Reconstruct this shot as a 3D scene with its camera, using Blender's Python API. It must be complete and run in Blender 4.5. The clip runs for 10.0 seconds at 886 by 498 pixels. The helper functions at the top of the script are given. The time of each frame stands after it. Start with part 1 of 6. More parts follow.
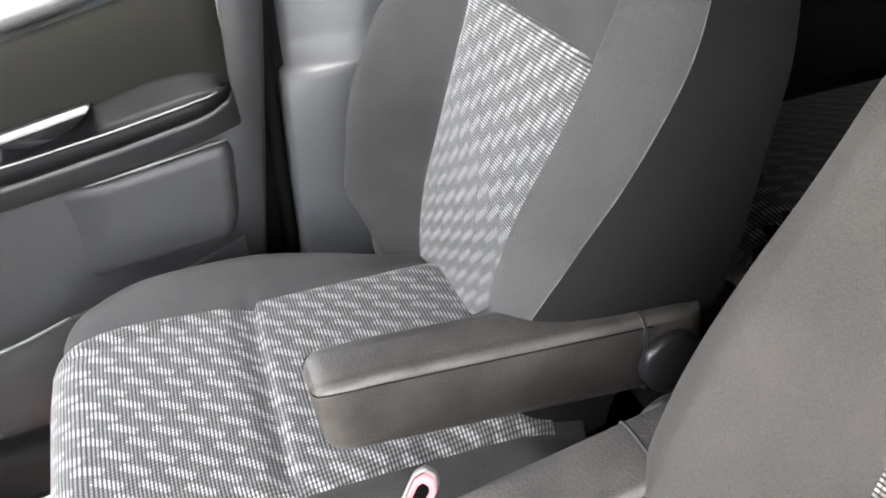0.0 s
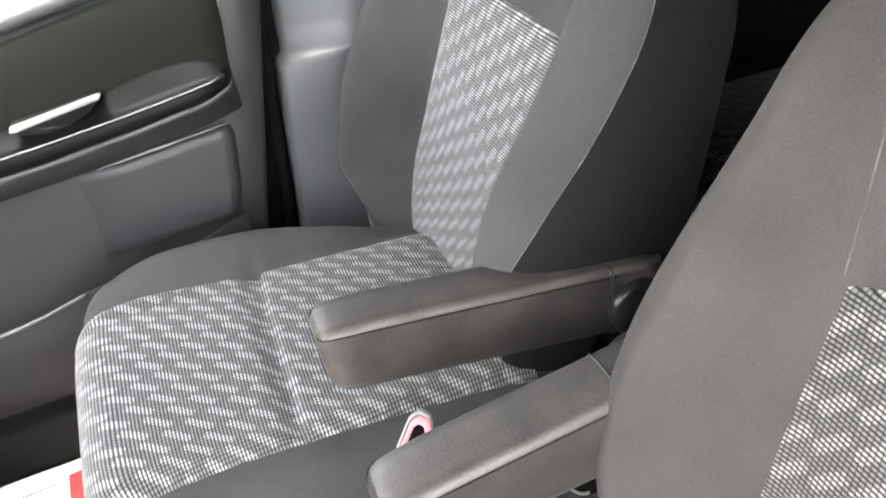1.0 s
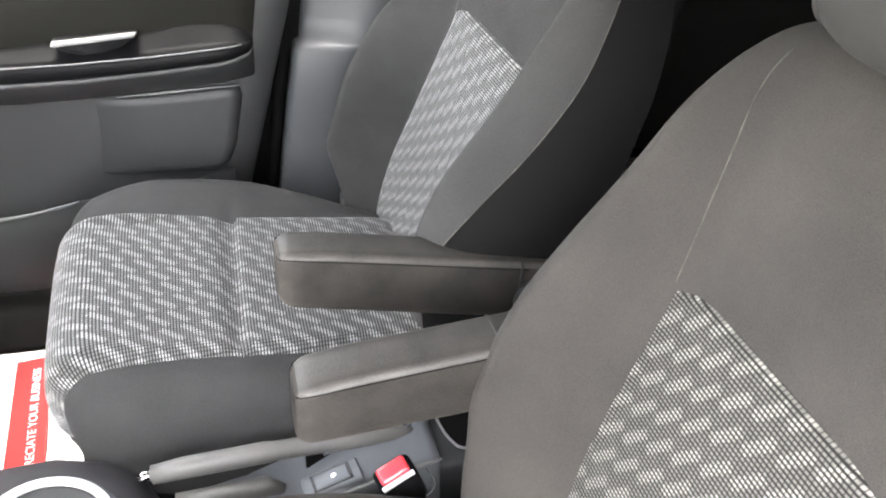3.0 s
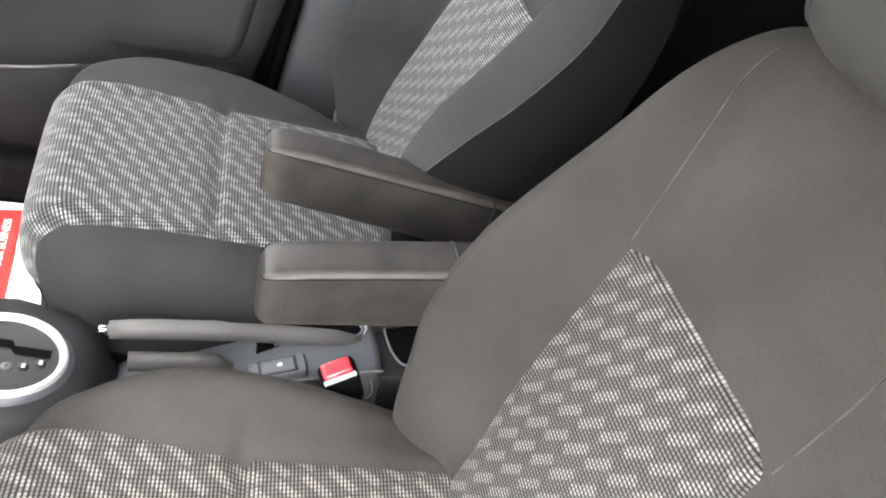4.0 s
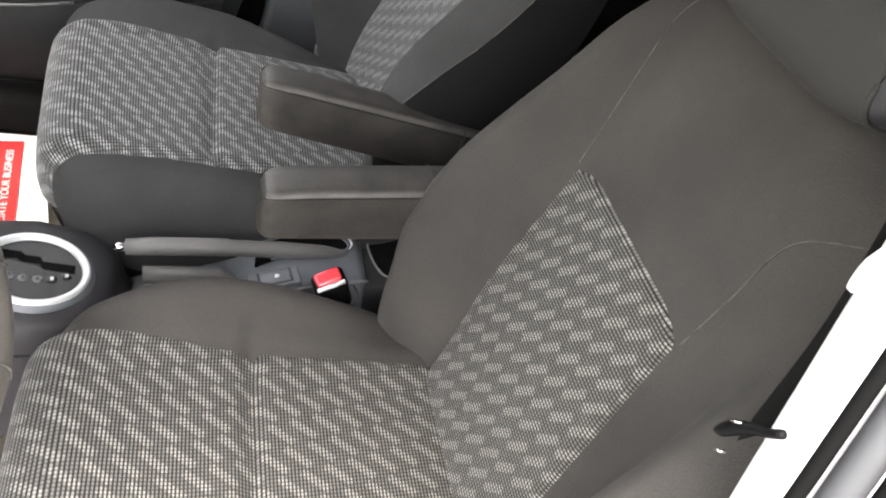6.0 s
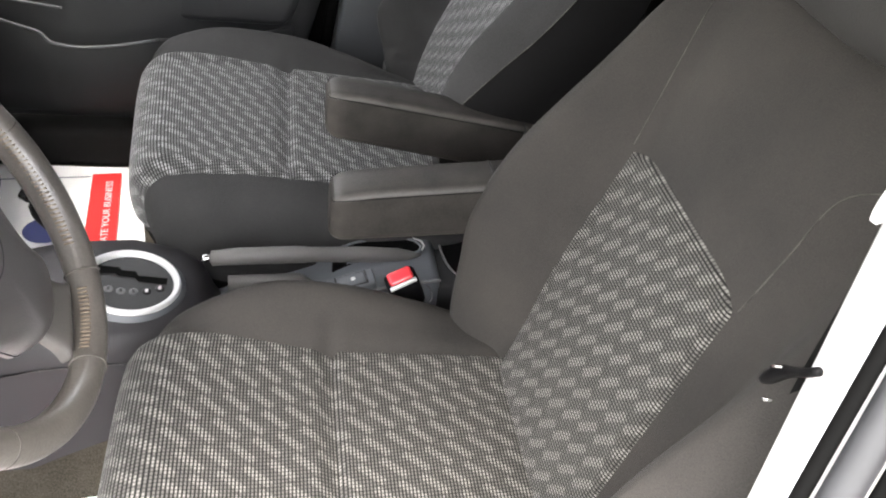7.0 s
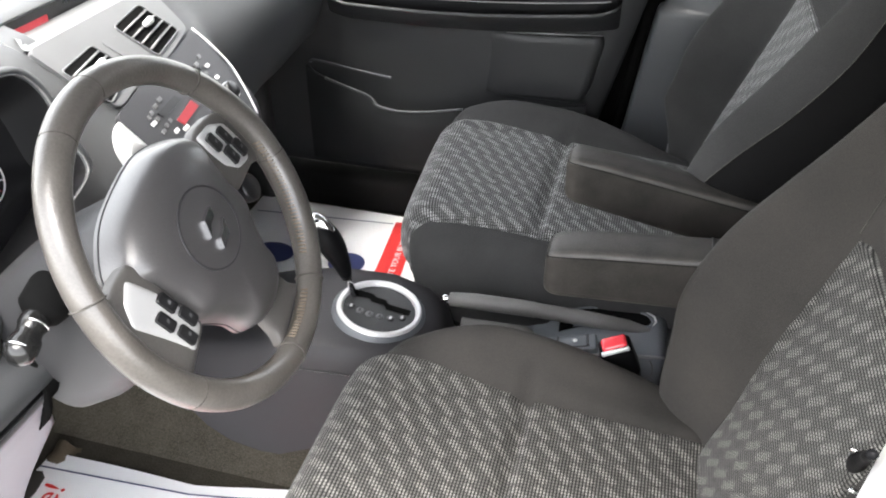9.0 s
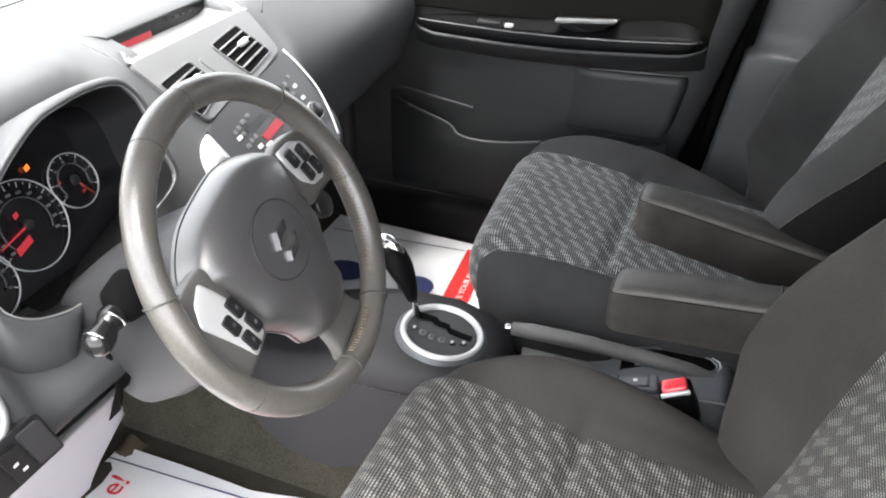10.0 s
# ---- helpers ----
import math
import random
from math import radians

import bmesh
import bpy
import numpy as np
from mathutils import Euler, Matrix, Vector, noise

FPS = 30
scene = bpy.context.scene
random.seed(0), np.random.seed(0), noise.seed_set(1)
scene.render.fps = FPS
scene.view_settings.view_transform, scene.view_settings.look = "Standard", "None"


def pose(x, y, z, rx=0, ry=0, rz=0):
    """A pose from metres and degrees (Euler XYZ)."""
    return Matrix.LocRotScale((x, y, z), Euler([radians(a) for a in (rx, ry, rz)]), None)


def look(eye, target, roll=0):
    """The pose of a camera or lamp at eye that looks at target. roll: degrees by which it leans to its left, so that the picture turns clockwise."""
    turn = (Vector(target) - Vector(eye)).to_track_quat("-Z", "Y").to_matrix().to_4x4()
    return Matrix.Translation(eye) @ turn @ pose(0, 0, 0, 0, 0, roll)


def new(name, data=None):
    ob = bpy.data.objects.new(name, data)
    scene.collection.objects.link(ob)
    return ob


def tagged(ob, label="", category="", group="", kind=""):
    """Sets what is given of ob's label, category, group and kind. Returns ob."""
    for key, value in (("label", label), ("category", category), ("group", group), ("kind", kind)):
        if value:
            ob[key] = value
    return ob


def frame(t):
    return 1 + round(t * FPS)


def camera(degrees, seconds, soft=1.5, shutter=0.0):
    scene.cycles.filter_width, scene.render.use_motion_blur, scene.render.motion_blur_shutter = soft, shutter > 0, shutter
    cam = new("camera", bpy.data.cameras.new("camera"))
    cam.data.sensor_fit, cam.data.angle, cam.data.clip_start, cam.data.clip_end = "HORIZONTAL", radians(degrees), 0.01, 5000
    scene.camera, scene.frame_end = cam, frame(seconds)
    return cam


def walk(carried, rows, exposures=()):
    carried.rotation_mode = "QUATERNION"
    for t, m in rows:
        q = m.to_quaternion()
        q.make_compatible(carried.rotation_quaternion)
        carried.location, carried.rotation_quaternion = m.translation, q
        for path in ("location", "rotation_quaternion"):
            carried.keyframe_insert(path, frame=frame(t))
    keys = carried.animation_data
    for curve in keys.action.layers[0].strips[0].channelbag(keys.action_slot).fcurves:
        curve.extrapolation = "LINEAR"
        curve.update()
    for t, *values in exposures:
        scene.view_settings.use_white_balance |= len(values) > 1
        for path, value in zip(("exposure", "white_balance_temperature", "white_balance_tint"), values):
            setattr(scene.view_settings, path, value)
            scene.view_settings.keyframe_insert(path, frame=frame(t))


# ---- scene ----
cam = camera(57.0, 10.0, soft=2.0)
PATH = [
    (0, (0.333, -0.417, 0.951), (0.71, 1.217, -0.138), -10.4),
    (0.5, (0.326, -0.463, 0.962), (0.7, 1.165, -0.138), -11.4),
    (1, (0.317, -0.497, 0.976), (0.693, 1.117, -0.142), -11.7),
    (1.5, (0.297, -0.551, 0.989), (0.704, 1.066, -0.115), -11.5),
    (2, (0.295, -0.605, 1.006), (0.714, 1.022, -0.08), -10.5),
    (3.3, (0.287, -0.695, 1.012), (0.777, 0.939, -0.032), 7.7),
    (3.5, (0.284, -0.707, 1.012), (0.786, 0.913, -0.048), 10.3),
    (4, (0.275, -0.736, 1.01), (0.817, 0.821, -0.122), 16.5),
    (4.5, (0.265, -0.757, 1.021), (0.847, 0.732, -0.181), 20.5),
    (5, (0.243, -0.78, 1.05), (0.853, 0.652, -0.206), 21.8),
    (6.3, (0.237, -0.862, 1.083), (0.811, 0.591, -0.167), 16.2),
    (6.5, (0.243, -0.871, 1.081), (0.774, 0.599, -0.166), 14.6),
    (7, (0.263, -0.894, 1.081), (0.655, 0.611, -0.177), 9.6),
    (7.5, (0.295, -0.914, 1.076), (0.513, 0.63, -0.176), 6.0),
    (8, (0.357, -0.938, 1.075), (0.334, 0.646, -0.146), 3.8),
    (8.5, (0.402, -0.953, 1.085), (0.151, 0.644, -0.092), 1.7),
    (9, (0.419, -0.951, 1.086), (-0.012, 0.637, -0.052), 0.3),
    (9.5, (0.431, -0.95, 1.087), (-0.118, 0.625, -0.016), 0.1),
    (10, (0.438, -0.961, 1.091), (-0.184, 0.605, 0.012), 0.8),
]
EXPOSURES = [(0.0, 4.95, 6800, 12), (2.0, 4.75, 6850, 12), (3.5, 4.55, 6900, 12), (4.5, 4.15, 7000, 12), (6.5, 3.65, 7000, 12), (8.0, 3.4, 6900, 11), (10.0, 3.3, 6700, 10)]
walk(cam, [(t, look(eye, target, roll)) for t, eye, target, roll in PATH], EXPOSURES)

# ---------------------------------------------------------------- light
world = bpy.data.worlds.new("sky")
scene.world = world
world.use_nodes = True
wn = world.node_tree.nodes
sky = wn.new("ShaderNodeTexSky")
sky.sky_type, sky.sun_disc = "NISHITA", False
sky.sun_elevation, sky.sun_rotation = radians(75), radians(189)
wn["Background"].inputs[1].default_value = 0.15
# a hazy, pale sky
haze = wn.new("ShaderNodeHueSaturation")
haze.inputs["Saturation"].default_value = 0.22
world.node_tree.links.new(sky.outputs[0], haze.inputs["Color"])
world.node_tree.links.new(haze.outputs[0], wn["Background"].inputs[0])

sun = new("sun", bpy.data.lights.new("sun", "SUN"))
sun.data.energy, sun.data.angle, sun.data.color = 1.5, radians(50), (1, 0.985, 0.96)
sun.matrix_world = look((-0.12, -0.75, 2.9), (0, 0, 0))

# ---------------------------------------------------------------- materials


def shader(name, color, rough=0.6, metal=0.0, grain=0.0, scale=300.0, bump=0.0, vary=0.12, spec=0.5, blot=6.0, coat=0.0, warm=0.0, fuzz=0.0, rubbed=None):
    """A surface with a fine grain in relief and slow patches of tone."""
    m = bpy.data.materials.new(name)
    m.use_nodes = True
    nt = m.node_tree
    b = nt.nodes["Principled BSDF"]
    b.inputs["Roughness"].default_value = rough
    b.inputs["Metallic"].default_value = metal
    b.inputs["Specular IOR Level"].default_value = spec
    b.inputs["Coat Weight"].default_value = coat
    co = nt.nodes.new("ShaderNodeTexCoord").outputs["Object"]
    slow = nt.nodes.new("ShaderNodeTexNoise")
    slow.inputs["Scale"].default_value, slow.inputs["Detail"].default_value = blot, 5
    nt.links.new(co, slow.inputs["Vector"])
    fine = nt.nodes.new("ShaderNodeTexNoise")
    fine.inputs["Scale"].default_value, fine.inputs["Detail"].default_value = scale, 2
    nt.links.new(co, fine.inputs["Vector"])
    mix = nt.nodes.new("ShaderNodeMix")
    mix.data_type, mix.inputs["Factor"].default_value = "FLOAT", grain
    nt.links.new(slow.outputs[0], mix.inputs["A"])
    nt.links.new(fine.outputs[0], mix.inputs["B"])
    ramp = nt.nodes.new("ShaderNodeValToRGB")
    lo, hi = [max(0, 1 - vary), 1 + vary]
    ramp.color_ramp.elements[0].position, ramp.color_ramp.elements[1].position = 0.3, 0.7
    ramp.color_ramp.elements[0].color = (*[min(1, c * lo) for c in color], 1)
    ramp.color_ramp.elements[1].color = (*[min(1, c * hi * w) for c, w in zip(color, (1 + warm, 1.0, 1 - warm))], 1)
    nt.links.new(mix.outputs[0], ramp.inputs[0])
    base = ramp.outputs[0]
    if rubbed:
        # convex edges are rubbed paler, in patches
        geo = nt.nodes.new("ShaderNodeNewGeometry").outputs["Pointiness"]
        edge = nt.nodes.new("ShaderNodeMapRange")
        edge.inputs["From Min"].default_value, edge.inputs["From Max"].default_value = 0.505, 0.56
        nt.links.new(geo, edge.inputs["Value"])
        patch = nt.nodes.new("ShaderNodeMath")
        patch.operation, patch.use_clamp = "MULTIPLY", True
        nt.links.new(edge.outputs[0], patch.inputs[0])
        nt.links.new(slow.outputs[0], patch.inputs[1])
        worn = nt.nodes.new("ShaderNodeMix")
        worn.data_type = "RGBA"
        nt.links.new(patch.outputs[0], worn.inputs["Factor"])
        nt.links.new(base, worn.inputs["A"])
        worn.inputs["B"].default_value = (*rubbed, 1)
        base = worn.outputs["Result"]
    nt.links.new(base, b.inputs["Base Color"])
    b.inputs["Sheen Weight"].default_value, b.inputs["Sheen Roughness"].default_value = fuzz, 0.45
    if bump:
        bp = nt.nodes.new("ShaderNodeBump")
        bp.inputs["Strength"].default_value, bp.inputs["Distance"].default_value = bump, 0.001
        nt.links.new(fine.outputs[0], bp.inputs["Height"])
        nt.links.new(bp.outputs[0], b.inputs["Normal"])
    return m


def math_node(nt, op, a, b=None, c=None):
    n = nt.nodes.new("ShaderNodeMath")
    n.operation = op
    for k, v in enumerate((a, b, c)):
        if v is None:
            continue
        if isinstance(v, (int, float)):
            n.inputs[k].default_value = v
        else:
            nt.links.new(v, n.inputs[k])
    return n.outputs[0]


def mesh_fabric(name, tint, pale=1.0, fuzz=0.10, stroke=0.16, base=0.108):
    """Knitted seat fabric: pale beads on a dark ground, with rows of slanting brighter dashes. Its UV map is in metres."""
    m = bpy.data.materials.new(name)
    m.use_nodes = True
    nt = m.node_tree
    b = nt.nodes["Principled BSDF"]
    b.inputs["Roughness"].default_value = 0.85
    b.inputs["Specular IOR Level"].default_value = 0.25
    b.inputs["Sheen Weight"].default_value, b.inputs["Sheen Roughness"].default_value = fuzz, 0.4
    uv = nt.nodes.new("ShaderNodeUVMap").outputs[0]
    sep = nt.nodes.new("ShaderNodeSeparateXYZ")
    nt.links.new(uv, sep.inputs[0])
    u, v = sep.outputs[0], sep.outputs[1]
    f = lambda *a: math_node(nt, *a)
    pu, pv = 0.0047, 0.0040
    # ribs run across the seat; each is a string of beads
    rib = f("FLOOR", f("DIVIDE", v, pv))
    cv = f("ABSOLUTE", f("SUBTRACT", f("FRACT", f("DIVIDE", v, pv)), 0.5))
    cu = f("ABSOLUTE", f("SUBTRACT", f("FRACT", f("ADD", f("DIVIDE", u, pu), f("MULTIPLY", rib, 0.08))), 0.5))

    def ramp(value, lo, hi):
        n = nt.nodes.new("ShaderNodeMapRange")
        n.interpolation_type = "SMOOTHSTEP"
        n.inputs["From Min"].default_value, n.inputs["From Max"].default_value = lo, hi
        nt.links.new(value, n.inputs["Value"])
        return n.outputs[0]

    bead = f("MULTIPLY", ramp(cv, 0.43, 0.10), f("ADD", 0.32, f("MULTIPLY", ramp(cu, 0.50, 0.20), 0.68)))
    # slanting strokes on a skewed lattice, each strand whole
    bv = f("MULTIPLY", f("ADD", rib, 0.5), pv)
    fi = f("SUBTRACT", f("FRACT", f("ADD", f("MULTIPLY", u, 28.2), f("MULTIPLY", bv, 8.75))), 0.5)
    fj = f("SUBTRACT", f("FRACT", f("SUBTRACT", f("MULTIPLY", bv, 31.6), f("MULTIPLY", u, 18.5))), 0.5)
    du = f("SUBTRACT", f("MULTIPLY", fi, 0.0300), f("MULTIPLY", fj, 0.0083))
    dv = f("ADD", f("MULTIPLY", fi, 0.0175), f("MULTIPLY", fj, 0.0268))
    along = f("ADD", f("MULTIPLY", du, 0.616), f("MULTIPLY", dv, 0.788))
    across = f("SUBTRACT", f("MULTIPLY", dv, 0.616), f("MULTIPLY", du, 0.788))
    dash = f("MULTIPLY", ramp(f("ABSOLUTE", along), 0.0200, 0.0150), ramp(f("ABSOLUTE", across), 0.0062, 0.0034))
    noise_n = nt.nodes.new("ShaderNodeTexNoise")
    noise_n.inputs["Scale"].default_value = 60
    nt.links.new(uv, noise_n.inputs["Vector"])
    tone = f("ADD", f("MULTIPLY", dash, stroke * pale), f("ADD", base * pale, f("MULTIPLY", noise_n.outputs[0], 0.11 * pale)))
    val = f("ADD", f("MULTIPLY", bead, tone), 0.010)
    rgb = nt.nodes.new("ShaderNodeCombineColor")
    nt.links.new(val, rgb.inputs[0])
    nt.links.new(f("MULTIPLY", val, tint[0]), rgb.inputs[1])
    nt.links.new(f("MULTIPLY", val, tint[1]), rgb.inputs[2])
    nt.links.new(rgb.outputs[0], b.inputs["Base Color"])
    bp = nt.nodes.new("ShaderNodeBump")
    bp.inputs["Strength"].default_value, bp.inputs["Distance"].default_value = 0.6, 0.0012
    nt.links.new(bead, bp.inputs["Height"])
    nt.links.new(bp.outputs[0], b.inputs["Normal"])
    return m


FABRIC = shader("seat_cloth", (0.041, 0.0390, 0.0372), 0.9, grain=0.45, scale=750, bump=0.8, vary=0.34, spec=0.2, blot=9, warm=0.05, fuzz=0.03)
FABRIC_COOL = shader("clean_seat_cloth", (0.0390, 0.0386, 0.0385), 0.9, grain=0.45, scale=750, bump=0.8, vary=0.30, spec=0.2, blot=9, fuzz=0.03)
HEAD_CLOTH = shader("headrest_vinyl", (0.024, 0.023, 0.0215), 0.7, grain=0.4, scale=500, bump=0.25, vary=0.15)
HEAD_SIDE = shader("headrest_side_vinyl", (0.022, 0.0225, 0.025), 0.42, grain=0.4, scale=500, bump=0.2, vary=0.15)
FABRIC_DARK = shader("seat_side_cloth", (0.0085, 0.0083, 0.0085), 0.95, grain=0.5, scale=900, bump=0.3, vary=0.15, spec=0.08)
MESH = mesh_fabric("mesh_cloth", (1.0, 0.99), 1.0, 0.30, 0.215, 0.088)
MESH_WORN = mesh_fabric("worn_mesh_cloth", (0.96, 0.89), 0.77, 0.10, 0.18)
# one vinyl in two tones: wear plus light from above, painted into the colours
VINYL_TOP = shader("worn_toplit_vinyl", (0.031, 0.0295, 0.028), 0.50, grain=0.35, scale=420, bump=0.5, vary=0.50, blot=24, warm=0.06, rubbed=(0.17, 0.155, 0.14))
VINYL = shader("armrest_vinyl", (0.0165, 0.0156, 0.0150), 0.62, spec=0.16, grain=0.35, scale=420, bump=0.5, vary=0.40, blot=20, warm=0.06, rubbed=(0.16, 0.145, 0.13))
THREAD_DARK = shader("dark_thread", (0.066, 0.061, 0.054), 0.85, vary=0.6, blot=55)
THREAD = shader("thread", (0.17, 0.135, 0.10), 0.8)
PLASTIC = shader("dark_plastic", (0.0205, 0.0212, 0.0222), 0.5, grain=0.4, scale=700, bump=0.3, vary=0.15)
PLASTIC_BLACK = shader("black_plastic", (0.012, 0.012, 0.013), 0.35, grain=0.4, scale=500, bump=0.1)
DASH_GREY = shader("dash_plastic", (0.047, 0.0485, 0.051), 0.5, grain=0.5, scale=600, bump=0.3, vary=0.1)
SILVER = shader("silver_paint", (0.56, 0.56, 0.56), 0.30, metal=0.3, vary=0.05)
CHROME = shader("chrome", (0.75, 0.75, 0.76), 0.12, metal=1.0, vary=0.03)
RED = shader("red_plastic", (0.72, 0.05, 0.065), 0.16, coat=0.5)
CARPET = shader("carpet", (0.046, 0.041, 0.033), 1.0, grain=0.7, scale=400, bump=1.0, vary=0.5, spec=0.1, blot=25)
PAPER = shader("paper", (0.86, 0.86, 0.88), 0.7, vary=0.03)
PAPER_RED = shader("red_ink", (0.65, 0.03, 0.03), 0.6)
PAPER_BLUE = shader("blue_ink", (0.03, 0.04, 0.13), 0.6)
LEATHER = shader("wheel_leather", (0.084, 0.0765, 0.069), 0.30, spec=0.9, grain=0.4, scale=420, bump=0.35, vary=0.32, blot=22)
WHITE_PAINT = shader("white_car_paint", (0.80, 0.80, 0.79), 0.25, vary=0.02, coat=0.6)
RUBBER = shader("rubber", (0.018, 0.018, 0.019), 0.6)
SCREEN = shader("dark_screen", (0.008, 0.008, 0.009), 0.12)
HEADLINER = shader("headliner", (0.34, 0.33, 0.31), 0.95, grain=0.5, scale=500, bump=0.3)
ASPHALT = shader("asphalt", (0.08, 0.079, 0.076), 0.9, grain=0.6, scale=150, bump=0.8, vary=0.4)
GLOSS_BLACK = shader("gloss_black", (0.0045, 0.0045, 0.005), 0.42, spec=0.08, grain=0.3, scale=500, bump=0.08)
FABRIC_UPPER = shader("upper_trim_vinyl", (0.0125, 0.0122, 0.0105), 0.9, spec=0.1, grain=0.5, scale=600, bump=0.3, vary=0.12)
HANDLE = shader("handle_paint", (0.30, 0.30, 0.29), 0.35, metal=0.2, vary=0.06)
SILVER_DULL = shader("silver_plastic", (0.125, 0.127, 0.13), 0.42, metal=0.2, vary=0.06)
SILVER_BRIGHT = shader("bright_silver", (0.70, 0.70, 0.70), 0.30, metal=0.25, vary=0.03)
PILLAR_GREY = shader("pillar_plastic", (0.050, 0.053, 0.057), 0.45, grain=0.5, scale=600, bump=0.3, vary=0.12)
DASH_DARK = shader("charcoal_plastic", (0.033, 0.032, 0.035), 0.5, spec=0.28, grain=0.5, scale=600, bump=0.25, vary=0.1)
LEATHER_DARK = shader("spoke_plastic", (0.085, 0.080, 0.076), 0.38, grain=0.4, scale=400, bump=0.2, vary=0.15)
# near black: paints the shade of gaps and recesses, also some black parts
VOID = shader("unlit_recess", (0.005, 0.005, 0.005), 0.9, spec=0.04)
DIAL_WHITE = shader("white_print", (0.55, 0.55, 0.55), 0.6)
RED_DIM = shader("dim_red", (0.30, 0.02, 0.02), 0.5)
PINK = shader("faded_pink", (0.75, 0.22, 0.25), 0.45)
PRINT_DARK = shader("dark_print", (0.04, 0.035, 0.03), 0.7)
CARPET_TAG = shader("brown_cloth", (0.08, 0.06, 0.04), 0.9, grain=0.5, bump=0.5)


SHROUD = shader("shroud_plastic", (0.032, 0.032, 0.034), 0.5, grain=0.5, scale=600, bump=0.25, vary=0.12)
PALE_TRIM = shader("pale_trim", (0.27, 0.255, 0.285), 0.35, grain=0.3, scale=600, bump=0.15, vary=0.1)
TAN = shader("tan_paint", (0.30, 0.24, 0.18), 0.4, vary=0.15)
AUDIO = shader("audio_plastic", (0.030, 0.030, 0.033), 0.45, grain=0.4, scale=600, bump=0.2, vary=0.1)
SLAT = shader("slat_plastic", (0.12, 0.12, 0.12), 0.4, vary=0.15)
DOOR_DARK = shader("lower_door_plastic", (0.012, 0.0128, 0.0138), 0.62, spec=0.3, grain=0.4, scale=700, bump=0.25, vary=0.15)
RIDGE = shader("pale_edge_plastic", (0.16, 0.16, 0.16), 0.4, vary=0.25, blot=20)


def lit(name, color, strength):
    m = bpy.data.materials.new(name)
    m.use_nodes = True
    b = m.node_tree.nodes["Principled BSDF"]
    b.inputs["Base Color"].default_value = (*[c * 0.10 for c in color], 1)
    b.inputs["Emission Color"].default_value = (*color, 1)
    b.inputs["Emission Strength"].default_value = strength
    return m


LED_RED = lit("red_display_light", (1.0, 0.06, 0.09), 0.045)
LED_ORANGE = lit("orange_light", (1.0, 0.16, 0.02), 0.25)
CONSOLE_GREY = shader("console_plastic", (0.125, 0.134, 0.146), 0.40, grain=0.5, scale=600, bump=0.2, vary=0.1)
BRAKE_GREY = shader("handbrake_plastic", (0.14, 0.135, 0.128), 0.45, grain=0.5, scale=600, bump=0.25, vary=0.12)
STALK = shader("glossy_stalk", (0.012, 0.012, 0.012), 0.16, vary=0.1)
HUB_GREY = shader("hub_plastic", (0.060, 0.057, 0.058), 0.33, spec=1.0, grain=0.5, scale=500, bump=0.2, vary=0.12)
SEAL_GREY = shader("seal_rubber", (0.045, 0.046, 0.050), 0.4, vary=0.3)
RUBBER_GREY = shader("grey_rubber", (0.10, 0.10, 0.10), 0.5, vary=0.2)
WEBBING = shader("belt_webbing", (0.006, 0.006, 0.006), 0.95, spec=0.1, grain=0.6, scale=800, bump=0.4)

# ---------------------------------------------------------------- mesh helpers


def part(name, bm, material, parent, label="", smooth=True):
    """Links a bmesh as one mesh object under a thing or a part."""
    bmesh.ops.recalc_face_normals(bm, faces=bm.faces)
    me = bpy.data.meshes.new(name)
    bm.to_mesh(me)
    bm.free()
    me.materials.append(material)
    for p in me.polygons:
        p.use_smooth = smooth
    ob = new(name, me)
    if parent:
        ob.parent = parent
        ob.matrix_parent_inverse = parent.matrix_world.inverted()
    if label:
        ob["label"] = label
    return ob


def thing(name, label, category, at=(0, 0, 0), group="", kind=""):
    ob = new(name)
    ob.location = at
    ob.empty_display_size = 0.05
    bpy.context.view_layer.update()
    return tagged(ob, label, category, group, kind)


def solo(name, bm, material, label, category="", kind="", smooth=True, group=""):
    return tagged(part(name, bm, material, None, smooth=smooth), label, category, group, kind)


def curve_at(points, n):
    """n points spread evenly along a smooth line through the given ones, and the length at each."""
    pts = [Vector(p) for p in points]
    fine = []
    ext = [2 * pts[0] - pts[1], *pts, 2 * pts[-1] - pts[-2]]
    for i in range(1, len(ext) - 2):
        a, b, c, d = ext[i - 1 : i + 3]
        for k in range(16):
            t = k / 16
            fine.append(0.5 * (2 * b + (c - a) * t + (2 * a - 5 * b + 4 * c - d) * t * t + (3 * b - 3 * c + d - a) * t**3))
    fine.append(pts[-1])
    run = [0.0]
    for p, q in zip(fine, fine[1:]):
        run.append(run[-1] + (q - p).length)
    out, lens = [], []
    j = 0
    for k in range(n):
        s = run[-1] * k / (n - 1)
        while j < len(run) - 2 and run[j + 1] < s:
            j += 1
        f = (s - run[j]) / max(1e-9, run[j + 1] - run[j])
        out.append(fine[j].lerp(fine[j + 1], min(1, max(0, f))))
        lens.append(s)
    return out, lens


